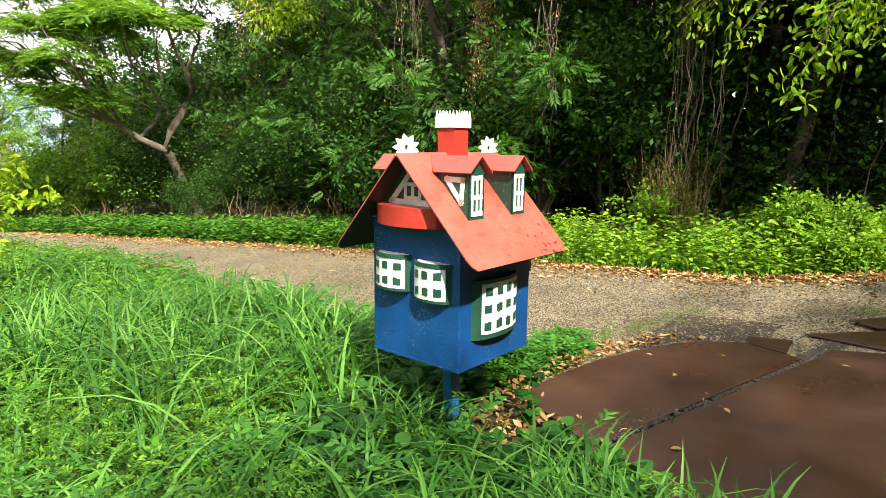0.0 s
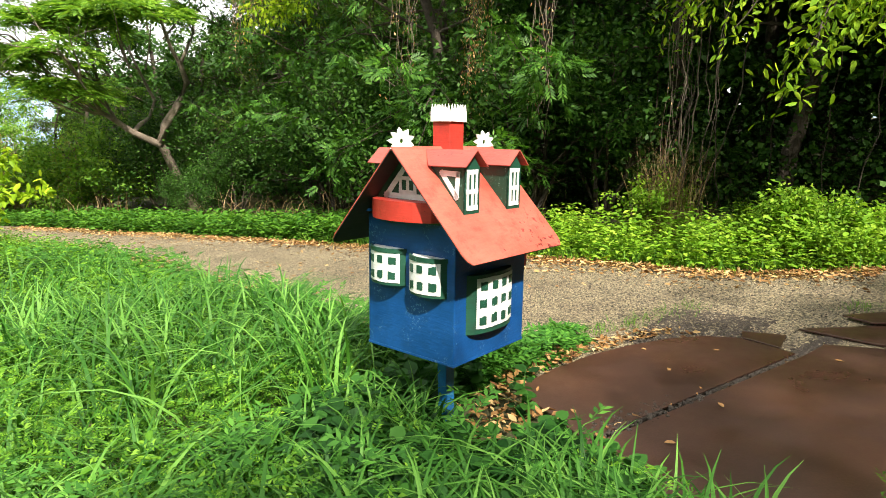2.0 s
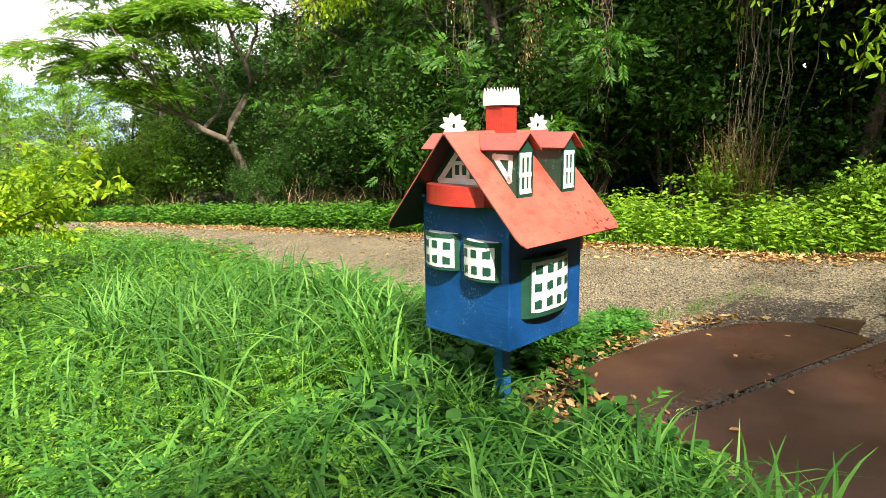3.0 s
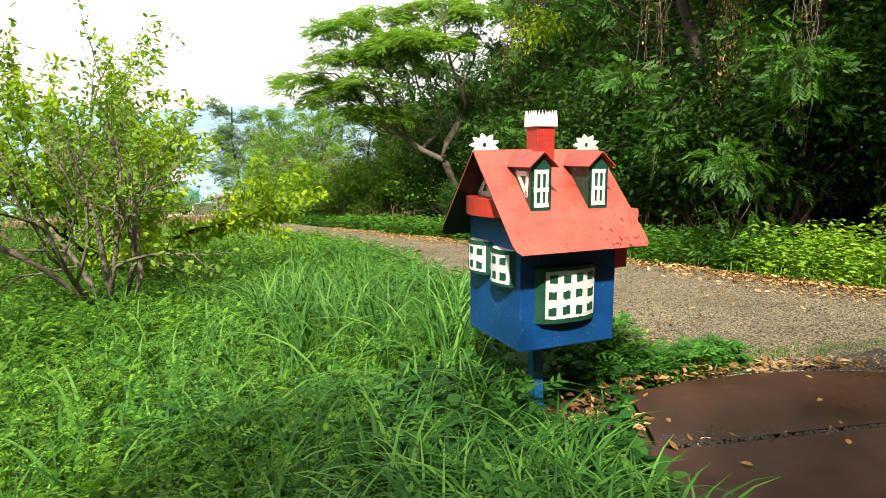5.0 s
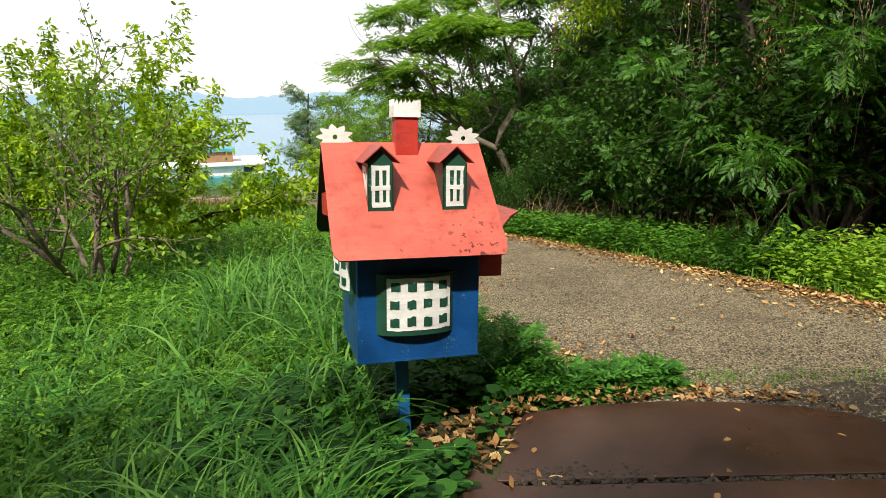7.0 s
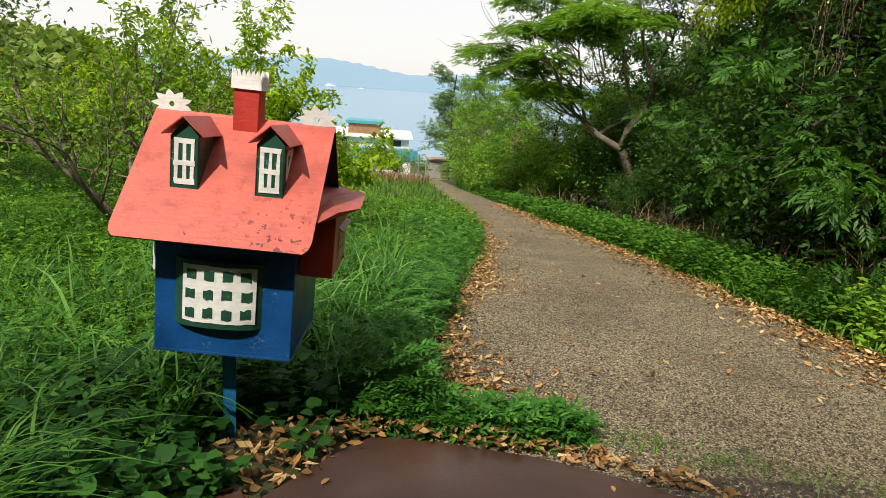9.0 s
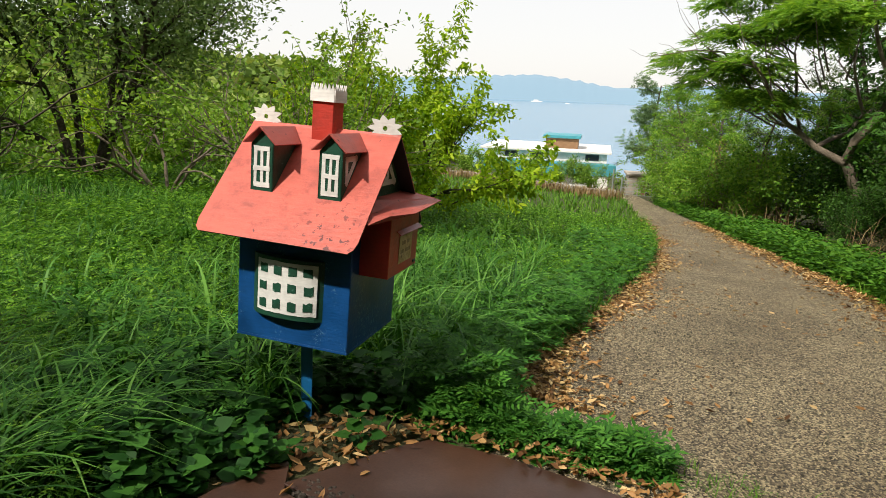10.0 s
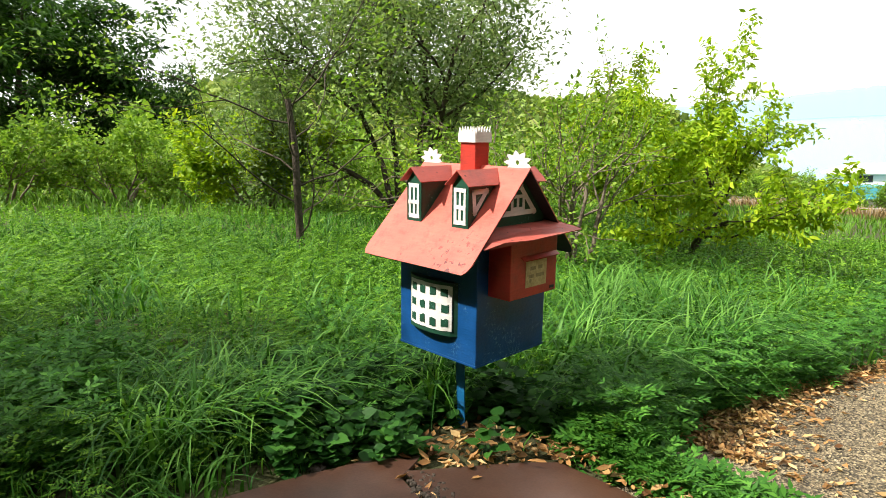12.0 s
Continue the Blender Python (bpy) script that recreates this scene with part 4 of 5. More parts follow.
# kind, place, turn, size
# those below y -5 are out of view, added to block sun and sky
spots = [(3, 7.1, 3.9, 20, 1.0), (3, 7.3, 6.1, 110, 1.0), (1, 7.3, 8.1, 200, 1.0), (0, 8.2, 9.6, 300, 1.0), (3, 8.8, 11.6, 45, 0.9), (0, 9.7, 13.4, 60, 1.0), (1, 9.4, 16.6, 140, 0.95), (0, 9.0, 19.0, 250, 0.9),
         (5, 6.6, 20.4, 10, 0.60), (1, 5.6, 21.6, 90, 0.55), (5, 4.9, 23.6, 180, 0.66), (5, 4.4, 26.4, 45, 0.74), (5, 4.2, 29.4, 300, 0.78), (1, 7.2, 24.4, 150, 0.8),
         (2, 8.2, 2.4, 0, 1.0), (2, 8.6, 0.6, 80, 1.0), (2, 8.3, -1.4, 160, 1.0), (2, 8.3, -3.4, 240, 1.0), (2, 10.4, 1.4, 300, 1.0), (2, 8.0, -5.6, 40, 1.0), (2, 10.2, -1.8, 120, 1.0),
         (0, 9.4, 4.6, 190, 1.0), (0, 9.6, 7.0, 15, 1.05), (4, 11.0, 14.8, 130, 1.0), (4, 10.4, 19.0, 270, 0.95), (4, 9.6, 22.5, 33, 1.0), (4, 10.6, 26.5, 111, 1.1), (4, 8.5, -8.2, 20, 1.0), (4, 6.8, -10.4, 140, 1.0), (4, 3.6, -11.2, 320, 1.0), (4, 12.4, 0.6, 200, 1.0), (4, 12.2, -3.4, 90, 1.0), (4, 12.0, 10.6, 60, 1.0), (4, 12.2, 5.4, 310, 1.0)]
first = {}
for k, x, y, rz, f in spots:
    if k in first:
        copy_thing(kinds[k], at_ground(x, y, rz) @ Matrix.Scale(f / first[k], 4))
    else:
        first[k] = f
        kinds[k].matrix_basis = at_ground(x, y, rz) @ Matrix.Scale(f, 4)


# out-of-view trees added beside the drive, placed so their crowns throw shade on it
for x, y, rz, f in ((-1.7, -7.0, 0, 1.0), (1.6, -5.1, 130, 0.66)):
    copy_thing(kinds[2], at_ground(x, y, rz) @ Matrix.Scale(f, 4))

# one more unseen tree, its high crown set to shade the near grass
high = forest_tree(26, 9.6, 0.62, 45, FOREST, 0.17, width=0.62)
high.matrix_basis = at_ground(-4.0, -7.0)

# deep woods behind, far too many leaves to count
n = 38000
y = rng.uniform(-9, 34, n)
x = 13.5 + rng.uniform(0, 2.5, n) - np.clip((y - 16) * 0.18, 0, 4)
o = np.c_[x, y, lie(x, y) + rng.uniform(0, 1, n) ** 0.8 * np.interp(y, [12, 20], [10.5, 5.5])]
v, q = spread(*DIAMOND, o, rng.normal(0, 1, (n, 3)), rng.normal(0, 1, (n, 3)) + UPV * 0.5, rng.uniform(0.4, 0.8, n))
stuff("deep_woods", v, q, FOREST, "dark dense woods behind the forest edge", "woods")
# unseen leaf screen behind the viewpoint, added to cut the sky's fill light
n = 20000
x = rng.uniform(-22, 16, n)
y = -12.5 - rng.uniform(0, 3, n) + 0.012 * (x + 2) ** 2
o = np.c_[x, y, lie(x, y) + rng.uniform(0, 1, n) * 12.0]
v, q = spread(*DIAMOND, o, rng.normal(0, 1, (n, 3)), rng.normal(0, 1, (n, 3)), rng.uniform(0.5, 1.0, n))
stuff("sky_screen_woods", v, q, FOREST, "unseen dark woods added behind the drive to cut sky light", "woods")
# shaded understorey
n = 16000
y = rng.uniform(-5, 5, n)
x = rng.uniform(7.6, 11.5, n)
o = np.c_[x, y, lie(x, y) + rng.uniform(0, 1, n) ** 1.6 * 2.4]
v, q = spread(*DIAMOND, o, rng.normal(0, 1, (n, 3)), rng.normal(0, 0.5, (n, 3)) + UPV, rng.uniform(0.06, 0.12, n))
stuff("understorey", v, q, FOREST, "shaded low shrubs under the forest canopy", "shrubs")


def shrub(name, label, seed, h, per, size, mat, bark=DARKBARK, stems=6, template=OVAL, spread_=0.8, droop=0.3, jitter=0.07, reach=1.0, kids=4, wide=0.55, depth=2, group=""):
    g = Grow(seed)
    for k in range(stems):
        a = 6.28 * k / stems + g.r.uniform(0, 0.8)
        g.limb((0.06 * math.cos(a), 0.06 * math.sin(a), 0), (math.cos(a) * 0.55 * reach, math.sin(a) * 0.55 * reach, 1), h * g.r.uniform(0.45, 0.62), 0.012 * h, depth, kids, spread_, 0.12, 0.14)
    return plant(name, label, "shrub" if h < 3 else "tree", g, bark, g.leaves(per, jitter, template, size, droop, 0.3, wide), mat, group)


t = shrub("young_tree", "young tree with large bright lime-green leaves", 31, 3.1, 30, 0.10, LIME, DARKBARK, 7, droop=0.75, jitter=0.06, wide=0.42, reach=1.05, spread_=0.7)
t.matrix_basis = at_ground(-2.15, 7.85)
t = shrub("sparse_shrub", "spreading half-bare shrub with small fresh leaves", 32, 2.75, 5, 0.062, LEAFY, BARK, 7, jitter=0.05, reach=1.15, kids=5, spread_=0.7)
t.matrix_basis = at_ground(-1.95, 4.25)
t = shrub("sparse_shrub", "half-bare shrub with drooping twigs and small leaves", 38, 2.6, 3, 0.085, LEAFY, BARK, 6, jitter=0.05, reach=1.3)
t.matrix_basis = at_ground(-5.6, 6.0)
# thin tree with a dark broken trunk
g = Grow(33)
g.limbs.append((np.array([(0, 0, 0), (0.03, 0, 0.7), (0.05, 0.02, 1.4), (0.02, 0, 2.05)]), [0.062, 0.055, 0.05, 0.042]))
for k in range(9):
    a = k * 2.4
    g.limb((0.03, 0, 0.35 + 0.2 * k), (math.cos(a), math.sin(a), 0.45), 1.6, 0.013, 2, 3, 0.7, 0.15, 0.16)
t = plant("thin_tree", "thin tree with a dark broken trunk and sparse fresh leaves", "tree", g, DARKBARK, g.leaves(5, 0.07, OVAL, 0.06, 0.2, 0.3, 0.55), LEAFY)
t.matrix_basis = at_ground(-4.3, 2.05) @ Matrix.Scale(0.94, 4)
t = shrub("grey_leaved_tree", "large rounded tree with small grey-green leaves", 34, 6.2, 80, 0.11, OLIVE, DARKBARK, 6, DIAMOND, 0.8, 0.2, 0.34, 0.75, 5, 0.4)
t.matrix_basis = at_ground(-7.8, 6.6)
a1 = shrub("meadow_shrub", "loose green shrub at the far side of the meadow", 35, 2.3, 9, 0.10, LEAFY, BARK, 6, reach=1.5, group="shrubs behind the meadow")
a1.matrix_basis = at_ground(-12.6, 2.6)
for x, y, rz in ((-12.2, 0.4, 70), (-14.6, -1.6, 150), (-15.5, 1.8, 220), (-13.6, 5.0, 300), (-16, 4.2, 20), (-12.5, 8.2, 120), (-9.5, 11.5, 200)):
    copy_thing(a1, at_ground(x, y, rz))
a2 = shrub("yellow_shrub", "shrub with yellow-green young leaves", 36, 2.2, 13, 0.11, LIME, BARK, 6, reach=1.4, group="yellow-green shrubs behind the meadow")
a2.matrix_basis = at_ground(-9.6, 4.4)
for x, y, rz in ((-11.6, 11.6, 70), (-8.8, 14.5, 150), (-6.5, 17, 20), (-13.8, 13.4, 220)):
    copy_thing(a2, at_ground(x, y, rz))
# big dark trees at the side of the meadow
b1 = forest_tree(41, 10.5, 0.02, 120, FOREST, 0.32, width=2.0, radius=0.85, limbs=24)
tagged(b1, "large dark evergreen tree behind the meadow", "tree", "large trees behind the meadow")
b1.name = "evergreen_tree"
b1.matrix_basis = at_ground(-30, 4.2)
for x, y, rz, f in ((-31, 8.2, 80, 0.78), (-29.5, 0.4, 200, 0.95), (-34, 12, 120, 0.6), (-33, -3, 290, 1.0), (-38, 6, 30, 1.0)):
    copy_thing(b1, at_ground(x, y, rz, 0.4) @ Matrix.Scale(f, 4))

# hill behind the meadow, covered with light scrub
def hill_height(x, y):
    return 17 * np.exp(-(((x + 105) / 38) ** 2 + ((y - 58) / 30) ** 2)) + 13.5 * np.exp(-(((x + 76) / 26) ** 2 + ((y - 96) / 28) ** 2)) + 9 * np.exp(-(((x + 48) / 14) ** 2 + ((y - 96) / 20) ** 2))


hx, hy = np.linspace(-190, -22, 66), np.linspace(5, 160, 60)
hill = np_part("hill", np_mesh("hill", *sheet(hx, hy, lambda x, y: hill_height(x, y) + lie(x, y) - 0.6), SOIL, True))
tagged(hill, "low hill covered with light green scrub", "hill", kind="structure")
n = 34000
x, y = rng.uniform(-150, -28, n), rng.uniform(10, 130, n)
k = hill_height(x, y) > 0.8
x, y = x[k], y[k]
n = len(x)
o = np.c_[x, y, lie(x, y) + hill_height(x, y) + rng.uniform(0, 1.6, n)]
v, q = spread(*DIAMOND, o, rng.normal(0, 1, (n, 3)), rng.normal(0, 0.5, (n, 3)) + UPV, rng.uniform(0.9, 1.9, n))
stuff("hill_scrub", v, q, SCRUB, "light green scrub covering the hill", "scrub")

# thicket along the far edge of the meadow
n = 20000
az = rng.uniform(radians(112), radians(176), n)
d = rng.uniform(24, 31, n)
x, y = 2 + d * np.cos(az), -2 + d * np.sin(az)
top = 1.6 + 1.1 * np.sin(az * 23) + 0.7 * np.sin(az * 61)
o = np.c_[x, y, lie(x, y) + rng.uniform(0, 1, n) * top]
v, q = spread(*DIAMOND, o, rng.normal(0, 1, (n, 3)), rng.normal(0, 0.6, (n, 3)) + UPV, rng.uniform(0.15, 0.4, n))
stuff("thicket", v, q, LEAFY, "tangled green thicket at the edge of the meadow", "thicket")

# dense shrubs at the foot of the forest
c1 = shrub("forest_shrub", "dense dark green shrub at the foot of the forest", 51, 3.2, 13, 0.105, FOREST, DARKBARK, 7, DIAMOND, jitter=0.2, reach=1.1, group="shrubs at the forest foot")
c1.matrix_basis = at_ground(6.7, 4.0)
for x, y, rz in ((6.9, 5.6, 40), (6.6, 7.4, 100), (7.3, 9.2, 160), (8.0, 10.8, 220), (8.6, 12.6, 280), (8.0, 15.0, 340), (7.2, 17.4, 70), (7.6, 3.0, 130)):
    copy_thing(c1, at_ground(x, y, rz))
for x, y, rz, f in ((6.4, 13.4, 250, 0.5), (7.1, 13.0, 30, 0.6), (6.6, 15.0, 110, 0.42)):
    copy_thing(c1, at_ground(x, y, rz) @ Matrix.Scale(f, 4))
c3 = shrub("roadside_shrub", "loose light green shrub tangled with dry creeper", 53, 2.6, 14, 0.12, ALBIZIA, BARK, 7, DIAMOND, jitter=0.2, reach=1.2, group="shrubs beside the lower lane")
c3.matrix_basis = at_ground(6.1, 18.8)
for x, y, rz in ((5.5, 20.4, 80), (5.0, 22.6, 140), (4.4, 25.0, 200), (4.1, 28.0, 260), (3.9, 31.0, 320), (3.8, 34.5, 60)):
    copy_thing(c3, at_ground(x, y, rz))
c2 = shrub("verge_bush", "bright green leafy bush on the verge", 52, 1.15, 15, 0.085, FRESH, BARK, 7, DIAMOND, jitter=0.09, reach=1.5, group="bushes on the verge")
c2.matrix_basis = at_ground(5.9, -0.35) @ Matrix.Scale(0.72, 4)
for x, y, rz, f in ((5.6, 0.7, 50, 0.55), (6.4, -1.2, 110, 0.8), (6.7, 0.5, 200, 0.6), (5.7, 2.4, 300, 0.55), (5.4, -0.6, 20, 0.6)):
    copy_thing(c2, at_ground(x, y, rz) @ Matrix.Scale(f, 4))

# tree leaning out over the verge with lime-green drooping leaves
g = Grow(61)
g.limbs.append((np.array([(0, 0, 0), (-0.1, 0.1, 1.2), (-0.3, 0.2, 2.3), (-0.6, 0.3, 3.3)]), [0.10, 0.09, 0.08, 0.06]))
for p, d, l in (((-0.45, 0.25, 2.8), (-1, 0.6, 0.15), 2.0), ((-0.45, 0.25, 2.8), (-1, -0.3, 0.1), 2.0), ((-0.6, 0.3, 3.3), (-1, 1.4, 0.0), 2.4), ((-0.6, 0.3, 3.3), (-0.6, -1.2, 0.1), 2.0), ((-0.6, 0.3, 3.1), (-1, 0.2, 0.0), 2.2), ((-0.6, 0.3, 3.3), (-0.8, 1.3, -0.02), 1.9)):
    g.limb(p, d, l, 0.03, 1, 6, 0.7, -0.05, 0.14)
t = plant("overhanging_tree", "tree with drooping lime-green leaves leaning over the verge", "tree", g, DARKBARK, g.leaves(26, 0.15, OVAL, 0.10, 0.9, 0.2, 0.40), DROOP)
t.matrix_basis = at_ground(8.0, -0.9)

g = Grow(62)
g.limbs.append((np.array([(0, 0, 0), (0.0, 0.1, 2.0), (-0.2, 0.1, 3.6), (-0.5, 0.0, 4.7)]), [0.09, 0.08, 0.06, 0.045]))
for p, d, l in (((-0.5, 0.0, 4.7), (-1, -0.5, 0.1), 1.0), ((-0.5, 0.0, 4.7), (-0.6, 0.6, 0.0), 0.9), ((-0.4, 0.0, 4.3), (-1, 0.0, 0.1), 1.0)):
    g.limb(p, d, l, 0.02, 1, 5, 0.7, -0.1, 0.14)
t = plant("leaning_sapling", "slender forest-edge tree with hanging lime-green leaves", "tree", g, DARKBARK, g.leaves(7, 0.11, OVAL, 0.13, 0.9, 0.2, 0.42), LIME)
t.matrix_basis = at_ground(7.7, 10.3)

# creepers and dead stalks
def liana(x, y, z0, z1, radius, seed):
    r = np.random.default_rng(seed)
    n = 14
    zs = np.linspace(z0, z1, n)
    p = np.c_[x + np.cumsum(r.normal(0, 0.045, n)), y + np.cumsum(r.normal(0, 0.045, n)), zs]
    th = np_part("liana", np_mesh("liana", *tube(p, np.full(n, radius), 5), DARKBARK, True))
    tagged(th, "thin brown creeper hanging from the forest canopy", "creeper", "creepers in the forest")


for k in range(9):
    liana(6.6 + rng.normal(0, 0.2), 1.45 + rng.normal(0, 0.25), 0.1, rng.uniform(1.8, 4.0), rng.uniform(0.004, 0.009), 100 + k)
for k, (x, y) in enumerate(((7.4, 0.1), (7.2, -0.6), (7.8, 0.9), (7.0, 4.2), (6.9, 3.6), (6.6, 6.2), (7.0, 2.4))):
    liana(x + 0.5, y, 0.0, 5.5, 0.010, 130 + k)


def creeper_curtain(x, y, z0, z1, width, seed, leaves):
    """Strands of dead creeper hanging down the forest edge."""
    r = np.random.default_rng(seed)
    th = new("creeper_curtain")
    tagged(th, "curtain of dead brown creeper hanging from the trees", "creeper", "dead creepers on the forest edge")
    th.matrix_basis = pose(x, y, 0)
    at = []
    for k in range(10):
        n = 10
        zs = np.linspace(z1 - r.uniform(0, 0.3), z0 + r.uniform(0, 0.5) * (z1 - z0), n)
        p = np.c_[r.normal(0, width) + np.cumsum(r.normal(0, 0.03, n)), r.normal(0, width) + np.cumsum(r.normal(0, 0.03, n)), zs]
        np_part("strand", np_mesh("strand", *tube(p, np.full(n, r.uniform(0.002, 0.006)), 4), BARK, True), th)
        at.append(p)
    at = np.concatenate(at)
    o = at[r.integers(0, len(at), leaves)] + r.normal(0, 0.07, (leaves, 3)) + np.c_[np.zeros((leaves, 2)), r.uniform(-0.15, 0.15, leaves)]
    d = np.c_[r.normal(0, 0.5, (leaves, 2)), -np.ones(leaves)]
    v, q = spread(*OVAL, o, d, r.normal(0, 1, (leaves, 3)), r.uniform(0.03, 0.07, leaves), r.uniform(0.010, 0.024, leaves))
    np_part("dead_leaves", np_mesh("dead_leaves", v, q, LITTER), th, "dry brown hanging leaves")


creeper_curtain(6.1, 4.5, 1.3, 4.4, 0.10, 201, 1100)
creeper_curtain(6.5, 10.9, 1.9, 4.8, 0.22, 202, 1000)
creeper_curtain(4.4, 21.4, -2.2, 0.2, 0.22, 206, 500)
creeper_curtain(5.4, 19.2, -2.0, 0.3, 0.2, 207, 400)
creeper_curtain(6.0, 5.9, 0.9, 3.6, 0.12, 203, 160)
creeper_curtain(6.0, 3.3, 0.6, 3.2, 0.10, 204, 60)
creeper_curtain(6.5, 1.5, 0.4, 3.6, 0.16, 205, 40)


def stalks(name, label, xy, h0, h1, mat, lean=1.0, width=0.006):
    n = len(xy)
    return stuff(name, *blades(xy, rng.uniform(h0, h1, n), np.full(n, width), rng.uniform(0.1, lean, n), 5), mat, label, "dead stalks")


stalks("stump_stalks", "heap of dead brown stalks and vines over a stump", rng.normal((6.2, 1.45), (0.15, 0.20), (520, 2)), 0.4, 1.7, STRAW, 0.9)
t = shrub("stump_sprout", "leafy green shoots sprouting from a vine-covered stump", 71, 1.2, 5, 0.075, FRESH, BARK, 6, DIAMOND, jitter=0.05, reach=0.32)
t.matrix_basis = at_ground(6.15, 1.55) @ Matrix.Scale(0.8, 4)
xy = verge(260, 3.0, 12.0, 1.1, 2.0)
stalks("dead_stalks", "bare brown stalks at the foot of the forest", xy, 0.3, 1.3, STRAW, 2.2, 0.010)
xy = verge(650, 17, 32, 0.9, 2.4)
stalks("dry_reeds", "dry straw-coloured reeds beside the lane", xy, 0.4, 1.3, STRAW, 1.6, 0.022)

# ---- leaf litter ----
def litter(xy, size, name, label, lift=0.016, pile=0.02):
    n = len(xy)
    o = np.c_[xy, lie(xy[:, 0], xy[:, 1]) + lift + rng.uniform(0, pile, n)]
    d = np.c_[rng.normal(0, 1, (n, 2)), rng.normal(0, 0.18, n)]
    nn = UPV + rng.normal(0, 0.32, (n, 3))
    ln = rng.uniform(0.55, 1.25, n) * size
    v, q = spread(*CURL, o, d, nn, ln, ln * rng.uniform(0.35, 0.62, n))
    return stuff(name, v, q, LITTER, label, "fallen leaves")


def off_plate(xy):
    back = np.interp(xy[:, 0], [0.44, 0.70, 0.80, 1.1, 1.5, 1.8, 2.05, 2.29], [-0.37, 0.06, 0.19, 0.19, 0.12, 0.0, -0.14, -0.5])
    return xy[(xy[:, 0] < 0.5) | (xy[:, 1] > back - 0.09 * rng.uniform(0, 1, len(xy)) ** 2)]


y = rng.uniform(0, 1, 7800) ** 1.6 * 16 + 0.9
xy = np.c_[road_left(y) + rng.gamma(1.5, 0.095, len(y)) * (1 + 0.5 * np.sin(y * 1.9)) - 0.08, y]
litter(xy, 0.047, "leaf_litter", "drift of dry orange-brown leaves along the lane", 0.020)
y = rng.uniform(0, 1, 8200) ** 1.25 * 19 - 1.0
xy = np.c_[road_right(y) - rng.gamma(1.4, 0.19, len(y)) + 0.12, y]
litter(xy, 0.060, "leaf_litter", "dry brown leaves gathered along the forest side of the lane", 0.024)
xy = np.c_[rng.uniform(1.4, 4.2, 500), rng.uniform(1, 14, 500)]
xy = xy[(xy[:, 0] > road_left(xy[:, 1])) & (patchy(xy, 0.5, 2.0) > 0.0)]
litter(xy, 0.06, "leaf_litter", "dry leaves scattered over the lane", 0.045, 0.004)
k = 300
x = rng.uniform(0.62, 2.3, k)
xy = np.c_[x, np.interp(x, [0.62, 0.9, 1.5, 1.8, 2.1, 2.3], [0.14, 0.25, 0.20, 0.10, -0.02, -0.2]) + rng.normal(0.03, 0.055, k)]
litter(off_plate(xy), 0.056, "leaf_litter", "curled brown leaves heaped on the edge of a steel plate", 0.03, 0.05)
xy = off_plate(rng.normal((0.46, 0.02), (0.17, 0.17), (210, 2)))
litter(xy, 0.060, "leaf_litter", "dry brown leaves on bare soil below the letterbox", 0.012, 0.03)
f = rng.uniform(0, 1, 30)
xy = np.c_[0.50 + 1.62 * f, -0.385 - 0.47 * f] + rng.normal(0, 0.018, (30, 2))
litter(xy, 0.05, "leaf_litter", "pale dry leaves caught in the joint between steel plates", 0.018, 0.012)


def fallen_leaf(x, y, size, rz):
    v, q = spread(*OVAL, np.zeros((1, 3)), np.array([[1.0, 0, 0.05]]), np.array([[0.1, 0.1, 1.0]]), np.array([size]), np.array([size * 0.5]))
    ob = np_part("fallen_leaf", np_mesh("fallen_leaf", v, q, LITTER))
    tagged(ob, "single dry brown leaf on a steel plate", "leaf", "leaves on the steel plates")
    ob.matrix_basis = pose(x, y, 0.09 - 0.115 * y - 0.03 * x + 0.046, 0, 0, rz)


for x, y in ((0.66, -0.22), (1.75, -0.12), (1.95, -0.45), (1.1, -0.75), (2.1, -1.05), (0.62, -0.7), (1.5, -0.35)):
    fallen_leaf(x, y, rng.uniform(0.035, 0.055), rng.uniform(0, 360))

# gravel in the joints and at the lane's edge
n = 4200
f = rng.uniform(0, 1, n)
xy = np.c_[0.50 + 2.3 * f, -0.375 - 0.66 * f] + rng.normal(0, 0.035, (n, 2))
xy[1700:] = np.c_[rng.uniform(1.9, 2.9, n - 1700), rng.uniform(-0.6, 0.1, n - 1700)]
o = np.c_[xy, lie(xy[:, 0], xy[:, 1]) + 0.030]
cube = [(-0.5, -0.5, -0.4), (0.5, -0.4, -0.5), (0.4, 0.5, -0.4), (-0.5, 0.4, -0.5), (-0.3, -0.4, 0.4), (0.4, -0.3, 0.3), (0.3, 0.3, 0.45), (-0.4, 0.3, 0.35)]
cq = [(3, 2, 1, 0), (4, 5, 6, 7), (0, 1, 5, 4), (1, 2, 6, 5), (2, 3, 7, 6), (3, 0, 4, 7)]
v, q = spread(cube, cq, o, np.c_[rng.normal(0, 1, (n, 2)), np.zeros(n)], np.tile(UPV, (n, 1)), rng.uniform(0.008, 0.022, n))
stuff("gravel", v, q, GRAVEL, "grey gravel between the steel plates", "gravel")


n = 9000
x, y = rng.uniform(1.2, 5.0, n), rng.uniform(0, 1, n) ** 1.3 * 6.0 - 1.0
k = (x > road_left(y) + 0.1) & (x < road_right(y) - 0.1) & ((y > 0.25) | (x > 2.3))
x, y = x[k], y[k]
n = len(x)
f = (x - road_left(y)) / (road_right(y) - road_left(y))
o = np.c_[x, y, lie(x, y) + 0.014 + 0.02 * (1 - (2 * f - 1) ** 2)]
